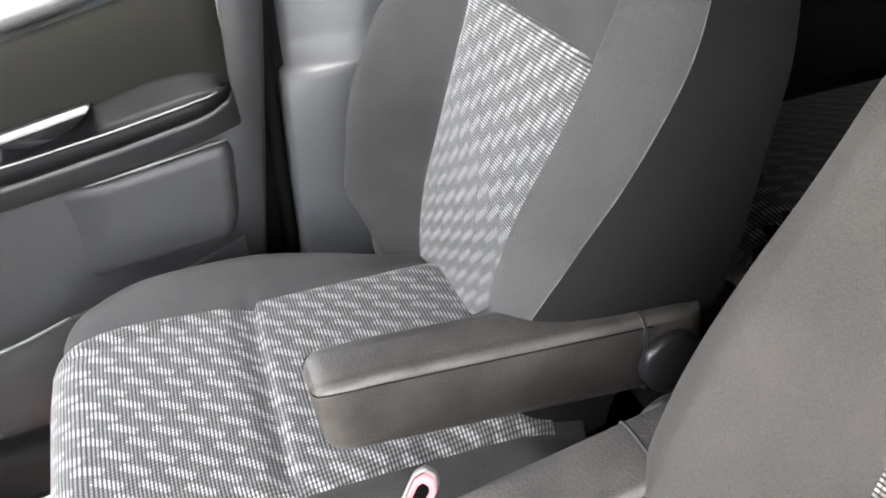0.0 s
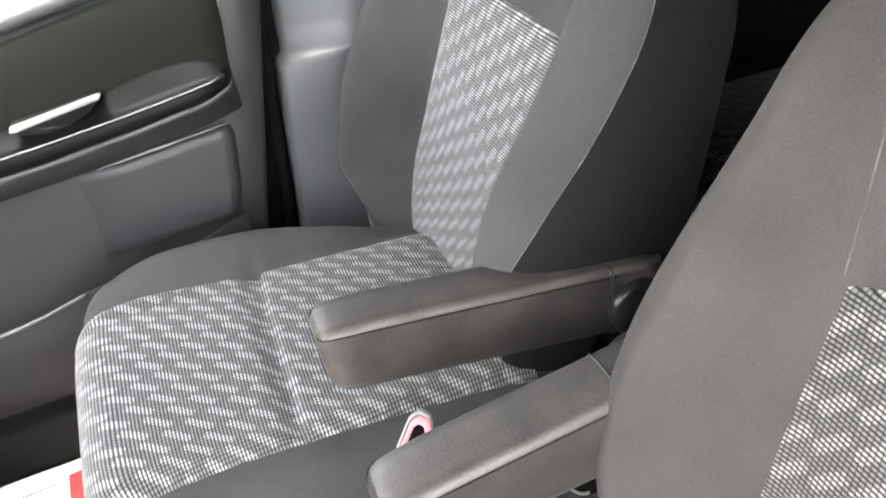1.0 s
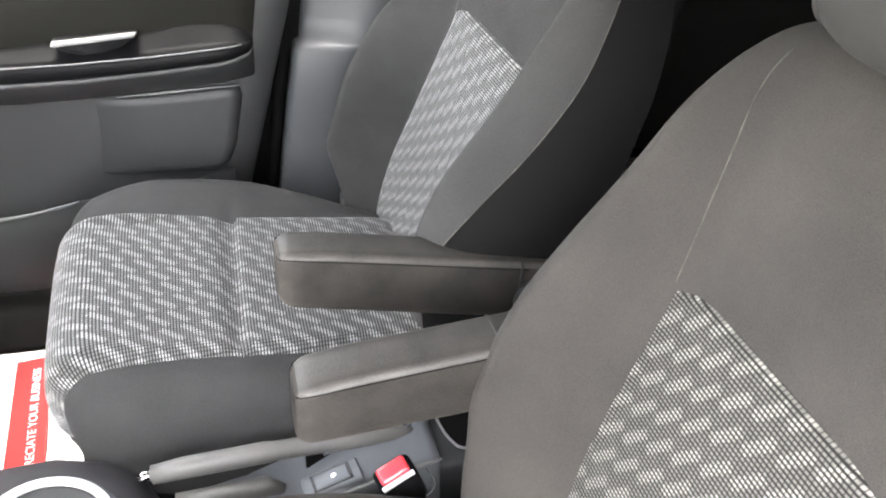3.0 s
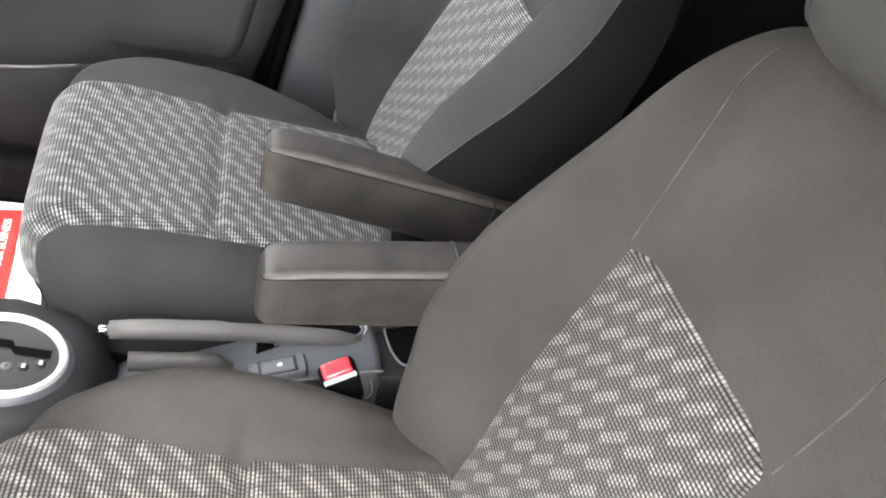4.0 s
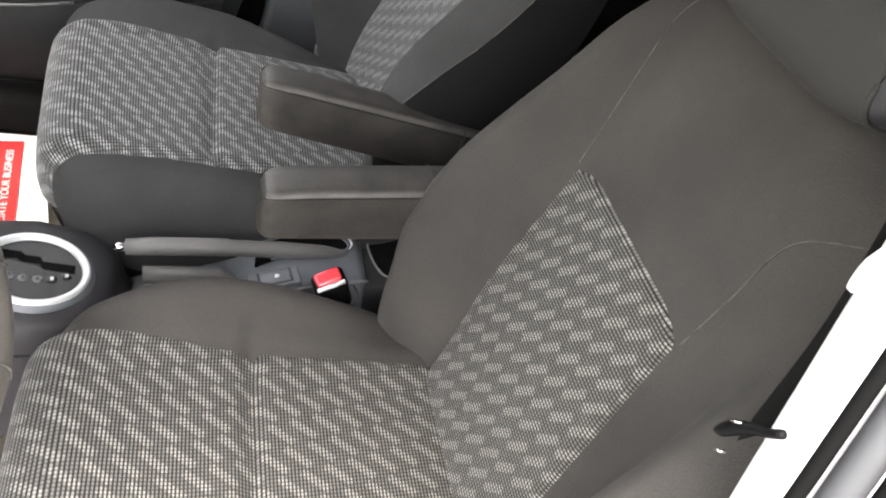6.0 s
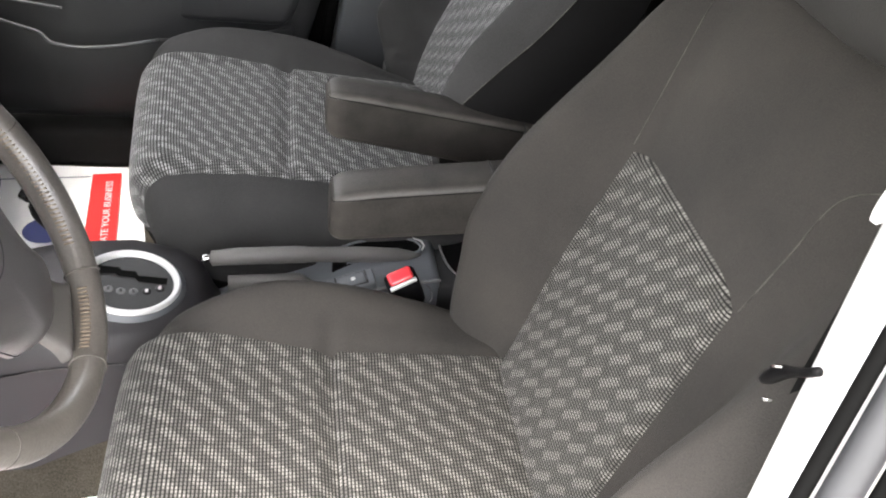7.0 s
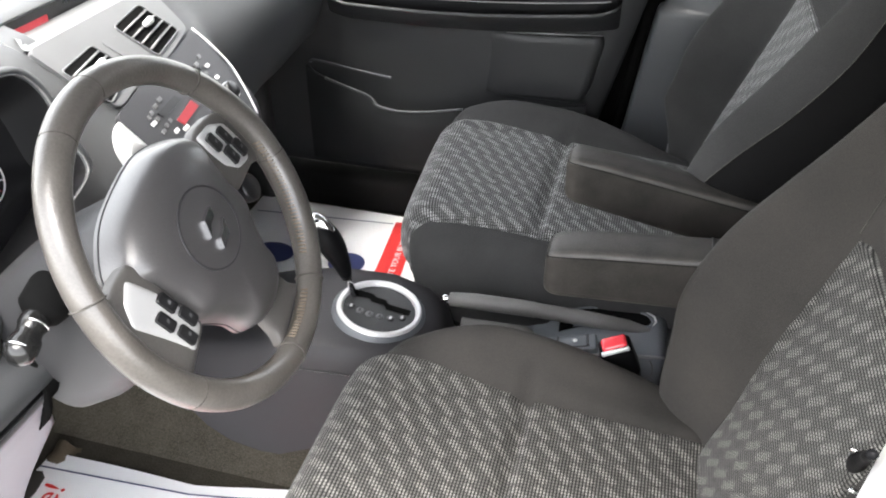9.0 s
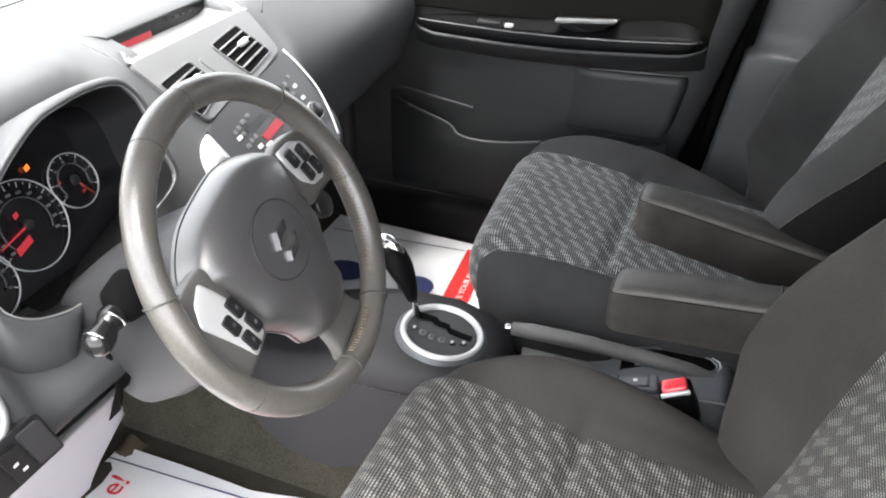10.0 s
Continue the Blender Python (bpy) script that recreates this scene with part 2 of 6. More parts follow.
def skin(bm, rows, close_u=False, close_v=False, uv=None):
    """Faces over a grid of points; rows of equal length."""
    vs = [[bm.verts.new(p) for p in row] for row in rows]
    nu, nv = len(rows), len(rows[0])
    layer = bm.loops.layers.uv.verify() if uv else None
    for i in range(nu if close_u else nu - 1):
        for j in range(nv if close_v else nv - 1):
            ids = [(i, j), ((i + 1) % nu, j), ((i + 1) % nu, (j + 1) % nv), (i, (j + 1) % nv)]
            f = bm.faces.new([vs[a][b] for a, b in ids])
            if uv:
                for lp, (a, b) in zip(f.loops, ids):
                    lp[layer].uv = uv[a][b]
    return vs


def tube(bm, points, radius, sides=10, closed=False, flat=1.0, up=Vector((0, 0, 1))):
    """A round bar along points; radius may be a list."""
    pts = [Vector(p) for p in points]
    rows = []
    for i, p in enumerate(pts):
        a = pts[i - 1] if (i or closed) else p
        b = pts[(i + 1) % len(pts)] if (i < len(pts) - 1 or closed) else p
        d = (b - a).normalized()
        s = d.cross(up)
        s = s.normalized() if s.length > 1e-4 else Vector((1, 0, 0))
        t = s.cross(d).normalized()
        r = radius[i] if isinstance(radius, (list, tuple)) else radius
        rows.append([p + r * (math.cos(2 * math.pi * k / sides) * s + flat * math.sin(2 * math.pi * k / sides) * t) for k in range(sides)])
    vs = skin(bm, rows, close_u=closed, close_v=True)
    if not closed:
        bm.faces.new(vs[0][::-1])
        bm.faces.new(vs[-1])


def box(bm, lo, hi, bevel=0.0, seg=2, m=None):
    lo, hi = Vector(lo), Vector(hi)
    made = bmesh.ops.create_cube(bm, size=1.0)["verts"]
    for v in made:
        v.co = Vector([lo[k] + (v.co[k] + 0.5) * (hi[k] - lo[k]) for k in range(3)])
    geom = list({e for v in made for e in v.link_edges})
    if bevel:
        res = bmesh.ops.bevel(bm, geom=geom, offset=bevel, segments=seg, profile=0.5, affect="EDGES")
        made = list({v for f in res["faces"] for v in f.verts} | {v for v in made if v.is_valid})
    if m is not None:
        for v in made:
            v.co = m @ v.co
    return made


def prism(bm, outline, lo, hi, axis=1, bevel=0.0, seg=2):
    """An outline in two axes drawn out along the third, from lo to hi."""
    def at(p, h):
        q = list(p)
        q.insert(axis, h)
        return Vector(q)
    a = [bm.verts.new(at(p, lo)) for p in outline]
    b = [bm.verts.new(at(p, hi)) for p in outline]
    n = len(outline)
    faces = [bm.faces.new(a), bm.faces.new(b[::-1])]
    for i in range(n):
        faces.append(bm.faces.new([a[i], b[i], b[(i + 1) % n], a[(i + 1) % n]]))
    if bevel:
        edges = list({e for f in faces[:2] for e in f.edges})
        bmesh.ops.bevel(bm, geom=edges, offset=bevel, segments=seg, profile=0.5, affect="EDGES")


def rounded(outline, r, seg=5):
    """An outline of (a, b) corners with rounded corners."""
    out = []
    n = len(outline)
    for i in range(n):
        p, q, s = Vector(outline[i - 1]), Vector(outline[i]), Vector(outline[(i + 1) % n])
        d1, d2 = (p - q), (s - q)
        k = min(r, d1.length * 0.45, d2.length * 0.45)
        a, b = q + d1.normalized() * k, q + d2.normalized() * k
        for j in range(seg + 1):
            t = j / seg
            out.append(tuple((1 - t) ** 2 * a + 2 * t * (1 - t) * q + t * t * b))
    return out


def curve_closed(points, n):
    """n points (a, b) along a smooth closed line."""
    pts = [Vector((*p, 0)) for p in points]
    m = len(pts)
    out = []
    for k in range(n):
        f = m * k / n
        i = int(f)
        t = f - i
        a, b, c, d = (pts[(i + j) % m] for j in (-1, 0, 1, 2))
        q = 0.5 * (2 * b + (c - a) * t + (2 * a - 5 * b + 4 * c - d) * t * t + (3 * b - 3 * c + d - a) * t**3)
        out.append((q.x, q.y))
    return out


def curve_flat(points):
    return rounded(points, 0.010, 4)


def disc(bm, centre, normal, radius, depth, sides=32, inner=0.0):
    """A round plate, or a ring if inner is given, centred on its back."""
    q = Vector(normal).to_track_quat("Z", "Y").to_matrix()
    c = Vector(centre)
    bev = min(depth, radius) * 0.25
    prof = [(radius, 0), (radius, depth - bev), (radius - bev, depth)]
    prof += [(inner + bev, depth), (inner, depth - bev), (inner, 0)] if inner else [(1e-4, depth)]
    rows = [[c + q @ Vector((r * math.cos(2 * math.pi * k / sides), r * math.sin(2 * math.pi * k / sides), h)) for k in range(sides)] for r, h in prof]
    skin(bm, rows, close_u=bool(inner), close_v=True)


def smooth01(a, b, x):
    t = min(1, max(0, (x - a) / (b - a)))
    return t * t * (3 - 2 * t)


# ---------------------------------------------------------------- seats


class Pillow:
    """A padded body: a side outline of (x, z) carried across y. core(s) is its inner line, half(s) its half width, bulge(s, y) lifts the pad."""
    skew = 0.0

    def __init__(self, outline, core, half, bulge, power=6.0, side=1, aside=0.0):
        self.aside = aside
        self.line, lens = curve_at([Vector((x, 0, z)) for x, z in outline], 240)
        self.length, self.core, self.half, self.bulge, self.power, self.side = lens[-1], core, half, bulge, power, side

    def at_y(self, s, y, lift=0.0):
        w = self.half(s, y)
        k = max(0.0, 1 - min(1, abs(y) / w) ** self.power) ** (1 / self.power)
        return self.mixed(s, y, k, lift)

    def mixed(self, s, y, k, lift):
        f = min(1, max(0, s)) * 239
        i = min(238, int(f))
        p = self.line[i].lerp(self.line[i + 1], f - i)
        tang = (self.line[min(239, i + 3)] - self.line[max(0, i - 2)]).normalized()
        out = Vector((-tang.z, 0, tang.x)) * self.side
        q = self.core(s).lerp(p + out * (self.bulge(s, y) + lift), k)
        q.x += self.skew * y * smooth01(0.42, 0.72, s)
        q.y = y + (self.aside(s) if callable(self.aside) else self.aside)
        return q

    def at_v(self, s, v, lift=0.0):
        a = max(-1, min(1, v)) * math.pi / 2
        e = 2 / self.power
        return self.mixed(s, self.half(s, v) * math.copysign(abs(math.sin(a)) ** e, a), abs(math.cos(a)) ** e, lift)

    def patch(self, bm, s0, s1, low, high, ns, nv):
        rows = []
        for i in range(ns + 1):
            s = s0 + (s1 - s0) * i / ns
            v0, v1 = [v(s) if callable(v) else v for v in (low, high)]
            rows.append([self.at_v(s, v0 + (v1 - v0) * j / nv) for j in range(nv + 1)])
        skin(bm, rows)

    def insert(self, bm, s0, s1, ns, ny, limits, lift, tuck, corner=0.0):
        """A sewn-in panel, a little proud, with tucked edges and a UV map in metres."""
        rows, uvs = [], []
        for i in range(ns + 1):
            s = s0 + (s1 - s0) * i / ns
            a, b = limits(s)
            row, ur = [], []
            for j in range(ny + 1):
                t = j / ny
                y = a + (b - a) * t
                ss = s - corner * (abs(2 * t - 1) ** 6) * smooth01(0.6, 1.0, i / ns)
                e = min(i, ns - i, j, ny - j)
                row.append(self.at_y(ss, y, lift if e > 1 else lift * 0.7 if e == 1 else -tuck))
                ur.append((-y, ss * self.length * self.side))
            rows.append(row)
            uvs.append(ur)
        skin(bm, rows, uv=uvs)

    def seam(self, bm, way, radius, lift=0.0, dash=0.0):
        pts = [self.at_y(s, y, lift) for s, y in way]
        tube(bm, pts, radius, 6)


def table(pairs, x):
    """A smooth line through (x, value) pairs."""
    if x <= pairs[0][0]:
        return pairs[0][1]
    if x >= pairs[-1][0]:
        return pairs[-1][1]
    k = next(i for i in range(len(pairs) - 1) if x <= pairs[i + 1][0])
    (a, p), (b, q) = pairs[k], pairs[k + 1]
    slope = lambda i: 0.0 if i in (0, len(pairs) - 1) else (pairs[i + 1][1] - pairs[i - 1][1]) / (pairs[i + 1][0] - pairs[i - 1][0])
    t, w = (x - a) / (b - a), b - a
    return (2 * t**3 - 3 * t * t + 1) * p + (t**3 - 2 * t * t + t) * w * slope(k) + (3 * t * t - 2 * t**3) * q + (t**3 - t * t) * w * slope(k + 1)


def lin(pairs, x):
    """A broken line through (x, value) pairs."""
    for (a, p), (b, q) in zip(pairs, pairs[1:]):
        if x <= b:
            return p + (q - p) * max(0.0, (x - a) / (b - a))
    return pairs[-1][1]


def lerp_way(way, n):
    pts, _ = curve_at([Vector((a, b, 0)) for a, b in way], n)
    return [(p.x, p.y) for p in pts]


def car_seat(label, at, inboard, bx, driver, arm_rest):
    """A front seat with mesh inserts, side bolsters, head restraint and fold-down armrest. inboard: the side of the console, +1 or -1."""
    seat = thing("bucket_seat", label, "car seat", at, "front seats")
    off = Vector(at)

    def put(name, bm, mat, parent=seat, lab="", smooth=True):
        bmesh.ops.translate(bm, verts=bm.verts, vec=off)
        return part(name, bm, mat, parent, lab, smooth)

    # cushion
    outline = [(0.585, 0.285), (0.52, 0.316), (0.42, 0.326), (0.30, 0.334), (0.18, 0.344), (0.10, 0.350), (0.068, 0.345), (0.046, 0.325), (0.038, 0.292), (0.044, 0.25), (0.064, 0.19), (0.100, 0.14)]

    def half(s, y):
        return 0.266 - (0.022 if driver else 0.008) * smooth01(0.55, 0.85, s) - 0.008 * smooth01(0.25, 0, s)

    def bulge(s, y):
        if y * inboard < 0 and not driver:
            s = s - 0.06 * smooth01(0.4, 0.6, s)
        b = table([(0, 0.0), (0.12, 0.008), (0.28, 0.046), (0.40, 0.070), (0.52, 0.074), (0.60, 0.055), (0.70, 0.012), (0.76, 0)], s) * smooth01(0.140, 0.222, abs(y))
        if y * inboard > 0 and not driver:
            b *= 0.3
        dip = -0.018 * driver * smooth01(0.19, 0.10, abs(y)) * smooth01(0.75, 0.5, s)
        return b + dip + 0.013 * (smooth01(0.0, 0.040, s - 0.415) if s > 0.415 else smooth01(0.0, 0.008, 0.415 - s)) * smooth01(0.19, 0.155, abs(y))

    near = 0.172 if driver else 0.185
    cloth = FABRIC if driver else FABRIC_COOL
    weave = MESH_WORN if driver else MESH
    cushion = Pillow(outline, lambda s: Vector((0.50 - 0.34 * s, 0, 0.185)), half, bulge, 5.0, -1)
    cushion.skew = 0.0 if driver else -0.075
    bm = bmesh.new()
    cushion.patch(bm, 0, 0.86, -1, 1, 90, 90)
    body = put("cushion", bm, cloth)
    bm = bmesh.new()
    cushion.patch(bm, 0.86, 1, -1, 1, 12, 56)
    put("cushion_front", bm, FABRIC_DARK, lab="dark cloth front panel")
    bm = bmesh.new()
    cushion.insert(bm, 0.05, 0.842, 110, 40, lambda s: (-near - (0.018 if driver else 0.004) * smooth01(0.4, 0.7, s), (0.150 if driver else 0.160) + (0.018 if driver else 0.012) * smooth01(0.4, 0.7, s)), 0.006, 0.003)
    put("cushion_insert", bm, weave, body, "black and white knitted mesh insert")
    bm = bmesh.new()
    cushion.seam(bm, [(0.86, -0.222 + 0.444 * k / 40) for k in range(41)], 0.0016)
    put("seam", bm, FABRIC_DARK, body, "sewn seam")
    # dark tube along the seam paints in the shade of the crease
    bm = bmesh.new()
    cushion.seam(bm, [(0.415, -0.150 + 0.285 * k / 40) for k in range(41)], 0.0014, 0.0035)
    put("seam", bm, FABRIC_DARK, body, "seam across the cushion, dark with its crease's shade")

    # plastic side covers, rails and the adjuster bar
    for sy in (-1, 1):
        bm = bmesh.new()
        prism(bm, rounded([(0.10, 0.12), (0.10, 0.20), (0.30, 0.215), (0.55, 0.26), (0.62, 0.24), (0.62, 0.12)], 0.03), sy * 0.225, sy * 0.243, 1, 0.004)
        put("side_cover", bm, PLASTIC_BLACK, lab="black plastic side cover")
        bm = bmesh.new()
        box(bm, (0.04, sy * 0.18 - 0.02, 0.004 - off.z), (0.62, sy * 0.18 + 0.02, 0.05), 0.006)
        put("rail", bm, PLASTIC_BLACK, lab="black steel seat rail")
        for px in (0.14, 0.5):
            bm = bmesh.new()
            box(bm, (px, sy * 0.18 - 0.012, 0.045), (px + 0.05, sy * 0.18 + 0.012, 0.16), 0.004)
            put("riser", bm, PLASTIC_BLACK)
    bm = bmesh.new()
    pts, _ = curve_at([(0.20, -0.13, 0.075), (0.09, -0.13, 0.085), (0.055, -0.10, 0.09), (0.05, 0.0, 0.09), (0.055, 0.10, 0.09), (0.09, 0.13, 0.085), (0.20, 0.13, 0.075)], 40)
    tube(bm, pts, 0.007, 8)
    put("adjuster_bar", bm, PLASTIC_BLACK, lab="black steel adjuster bar")

    # backrest
    outline = [(0.512 + bx, 0.235), (0.524 + bx, 0.30), (0.550 + bx, 0.38), (0.578 + bx, 0.47), (0.606 + bx, 0.56), (0.634 + bx, 0.66), (0.657 + bx, 0.75), (0.677 + bx, 0.82), (0.702 + bx, 0.862), (0.740 + bx, 0.874), (0.785 + bx, 0.85), (0.785 + bx, 0.76), (0.74 + bx, 0.58), (0.70 + bx, 0.40), (0.67 + bx, 0.26)]

    def half2(s, y):
        if not driver:
            low = 0.205 + 0.095 * smooth01(-0.03, 0.13, s) if y > 0 else 0.225 + 0.075 * smooth01(0.02, 0.25, s)
            return low - 0.030 * smooth01(0.36, 0.48, s) - 0.025 * smooth01(0.42, 0.50, s) + 0.03 * smooth01(0.6, 0.95, s)
        w = 0.225 + 0.047 * smooth01(0.0, 0.10, s) - 0.020 * smooth01(0.28, 0.42, s) - 0.035 * smooth01(0.40, 0.50, s)
        if y < 0:
            w += 0.052 * smooth01(0.10, 0.34, s) * smooth01(0.58, 0.47, s)
        return w + 0.03 * smooth01(0.6, 0.95, s)

    def core2(s):
        t = min(1, s / 0.46) if s < 0.5 else min(1, (1 - s) / 0.45)
        return Vector((0.615 + bx + 0.135 * t, 0, 0.27 + 0.53 * t))

    def edges(s):
        t = smooth01(0.05, 0.34, s)
        if driver:
            return -0.136 + 0.028 * t, table([(0.03, 0.130), (0.07, 0.142), (0.12, 0.150), (0.20, 0.156), (0.33, 0.155)], s)
        return table([(0.03, 0.015), (0.08, -0.042), (0.13, -0.095), (0.21, -0.132), (0.285, -0.160), (0.345, -0.182)], s), table([(0.03, 0.142), (0.065, 0.188), (0.10, 0.216), (0.14, 0.228), (0.21, 0.212), (0.285, 0.184), (0.345, 0.162)], s)

    def bulge2(s, y):
        swell = table([(0, 0.05), (0.07, 0.075), (0.125, 0.095), (0.18, 0.115), (0.25, 0.110), (0.31, 0.085), (0.38, 0.055), (0.43, 0.035), (0.48, 0.012), (0.52, 0)], s)
        if driver:
            return 1.05 * swell * smooth01(*((0.140, 0.220) if y > 0 else (0.160, 0.242)), abs(y))
        a, b = edges(min(s, 0.345))
        if y > 0:
            swell = max(swell, table([(0, 0.085), (0.07, 0.115), (0.14, 0.128), (0.20, 0.128), (0.26, 0.112), (0.31, 0.085), (0.36, 0)], s))
        if y < 0.5 * (a + b):
            swell *= smooth01(-0.02, 0.16, s)
        side_ = smooth01(b, max(b + 0.045, 0.262), y) if y > 0.5 * (a + b) else smooth01(-a, max(0.255, 0.06 - a), -y)
        return 1.05 * swell * side_

    back = Pillow(outline, core2, half2, bulge2, 6.0, 1, 0.0 if driver else lambda s: 0.016 + 0.045 * smooth01(0.20, 0.0, s))
    edge = 0.86
    # the passenger seat's inboard bolster narrows towards the cushion
    inner = lambda s: -(edge if driver else table([(0.10, 0.52), (0.20, 0.64), (0.30, 0.80), (0.40, edge)], s))
    bm = bmesh.new()
    back.patch(bm, 0, 0.52, inner, edge, 90, 80)
    frame_part = put("backrest", bm, cloth)
    bm = bmesh.new()
    back.patch(bm, 0.52, 1, -edge, edge, 30, 30)
    put("back_panel", bm, FABRIC_DARK, frame_part, "black cloth back panel")
    for sy in (-1, 1):
        bm = bmesh.new()
        back.patch(bm, 0, 1, inner if sy < 0 else edge, sy * 1.0, 90, 16)
        put("side_panel", bm, FABRIC_DARK, frame_part, "black cloth side panel")
        bm = bmesh.new()
        pts = [back.at_v(0.03 + 0.47 * k / 60, inner(0.03 + 0.47 * k / 60) if sy < 0 else edge, 0.0005) for k in range(61)]
        tube(bm, pts, 0.0006, 6)
        put("edge_seam", bm, THREAD_DARK, frame_part, "pale worn seam")
    bm = bmesh.new()
    back.insert(bm, 0.03, 0.329 if driver else 0.345, 70, 36, edges, 0.005, 0.003, corner=0.012)
    put("backrest_insert", bm, weave, frame_part, "black and white knitted mesh insert")
    for sy in (-1, 1):
        bm = bmesh.new()
        e0 = edges(0.33)[0 if sy < 0 else 1]
        back.seam(bm, lerp_way([(0.322 if driver else 0.330, e0), (0.37, e0 + sy * 0.004), (0.42, e0 + sy * 0.010), (0.455, sy * 0.172), (0.475, sy * 0.172)], 40), 0.0007, 0.0003)
        put("seam", bm, THREAD_DARK, frame_part, "worn stitched seam")

    # head restraint: a front pad and a darker back half
    hx, hz = 0.712 + bx, 0.984
    bm, bm2 = bmesh.new(), bmesh.new()
    rows = []
    for i in range(29):
        a = -math.pi / 2 + math.pi * i / 28
        row = []
        for j in range(41):
            b = 2 * math.pi * j / 40
            y = 0.145 * math.copysign(abs(math.sin(a)) ** 0.5, a)
            k = abs(math.cos(a)) ** 0.5
            cx, cz = math.cos(b), math.sin(b)
            x = hx + k * 0.06 * math.copysign(abs(cx) ** 0.7, cx) + 0.03 * cz * k
            z = hz + k * 0.108 * math.copysign(abs(cz) ** 0.7, cz)
            row.append(Vector((x, y, z)))
        rows.append(row)
    skin(bm, [r[9:32] for r in rows[8:21]])
    skin(bm2, [r[31:] + r[1:10] for r in rows])
    head = put("headrest", bm, HEAD_CLOTH)
    for side_rows in (rows[:9], rows[20:]):
        bm = bmesh.new()
        skin(bm, [r[9:32] for r in side_rows])
        put("headrest_side", bm, HEAD_SIDE, head, "smooth dark vinyl side of the headrest")
    for k in (8, 20):
        bm = bmesh.new()
        tube(bm, [p + Vector((-0.0008, 0, 0)) for p in rows[k][9:32]], 0.0022, 8)
        put("piping", bm, HEAD_CLOTH, head, "raised piping")
    put("headrest_back", bm2, FABRIC_DARK, head, "black vinyl back of the headrest")
    for sy in (-0.06, 0.06):
        bm = bmesh.new()
        tube(bm, [(hx + 0.02, sy, 0.83), (hx + 0.02, sy, 0.95)], 0.006)
        put("post", bm, CHROME, head, "steel post")

    # armrest
    (ya, yb), zf, zr = arm_rest
    yc, hw = (ya + yb) / 2 - off.y, (yb - ya) / 2
    zf, zr = zf - off.z, zr - off.z
    x0, x1, h = 0.322 - off.x, (0.600 if driver else 0.655) - off.x, 0.074
    top = lambda x: zf + (zr - zf) * (x - x0) / (x1 - x0)

    def arm_ring(x, w, up, down, r_top, r_low, crown=0.0):
        """A section across the armrest: a soft box with a slightly domed top."""
        ring = []
        for cy_, cz_, rr, a0 in ((w, up, r_top, 0), (-w, up, r_top, 90), (-w, down, r_low, 180), (w, down, r_low, 270)):
            for m in range(7):
                a = radians(a0 + 15 * m)
                ring.append(Vector((x, yc + cy_ - math.copysign(rr, cy_) + rr * math.cos(a), cz_ + (-rr if cz_ == up else rr) + rr * math.sin(a))))
            if a0 == 0:
                ring += [Vector((x, yc + w * f, up + crown * (1 - f * f))) for f in (0.55, 0.2, -0.2, -0.55)]
        return ring

    rows = []
    stations = [0.0, 0.0008, 0.0025, 0.005, 0.0085, 0.013, 0.019, 0.028] + [0.028 + (x1 - x0 - 0.028) * k / 18 for k in range(1, 19)]
    for d in stations:
        x, t = x0 + d, d / (x1 - x0)
        e = math.sqrt(max(0.0, 1 - (1 - min(1, d / 0.019)) ** 2))
        rear = 1 if t < 0.9 or driver else math.sqrt(max(0.05, 1 - ((t - 0.9) / 0.1) ** 2))
        inset = 0.013 * (1 - e)
        sag = 0.004 * smooth01(0.06, 0.0, d)
        up, down = top(x) - inset * 0.9 - sag, top(x) - (h + 0.008 * t) + inset * 0.8 + (1 - rear) * 0.03
        rows.append(arm_ring(x, (hw - inset) * (0.6 + 0.4 * rear), up, down, max(0.003, 0.0085 - inset * 0.3), 0.014, 0.0022))
    bm = bmesh.new()
    vs = skin(bm, rows, close_v=True)
    bm.faces.new(vs[0])
    bm.faces.new(vs[-1])
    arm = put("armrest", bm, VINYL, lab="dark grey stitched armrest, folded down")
    # worn top panel, sewn to the sides; its paler tone also paints light from above
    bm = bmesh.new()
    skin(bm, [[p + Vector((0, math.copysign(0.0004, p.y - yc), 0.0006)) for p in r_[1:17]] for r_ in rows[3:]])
    put("top_panel", bm, VINYL_TOP, arm, "worn top panel, paler with light from above too")
    # the sewn edge runs along both sides and round the front
    for sy in (-1, 1):
        bm = bmesh.new()
        way = [(x0 + 0.0012, 0.0, 0.012), (x0 + 0.0014, 0.45, 0.012), (x0 + 0.004, 0.84, 0.0105), (x0 + 0.012, 0.985, 0.0085), (x0 + 0.03, 1.004, 0.0080), (x0 + 0.12, 1.004, 0.0075), (x1 - 0.05, 1.004, 0.0075)]
        pts, _ = curve_at([(x, yc + sy * hw * f, top(x) - d) for x, f, d in way], 60)
        tube(bm, pts, 0.0006, 6)
        put("stitching", bm, FABRIC_DARK, arm, "dark sewn edge")
        bm = bmesh.new()
        pts = [p + Vector((0, -sy * 0.0016, 0.0036)) for p in pts[14:]]
        tube(bm, pts, 0.0004, 5)
        put("stitching", bm, THREAD_DARK, arm, "worn pale stitching")
    bm = bmesh.new()
    xj = x0 + (0.20 if driver else 0.275)
    ring = arm_ring(xj, hw + 0.0006, top(xj) + 0.0006, top(xj) - h - 0.0066, 0.0085, 0.014, 0.0022)
    tube(bm, ring, 0.0014, 6, True, up=Vector((1, 0, 0)))
    put("joint", bm, PLASTIC_BLACK, arm, "dark joint line")
    bm = bmesh.new()
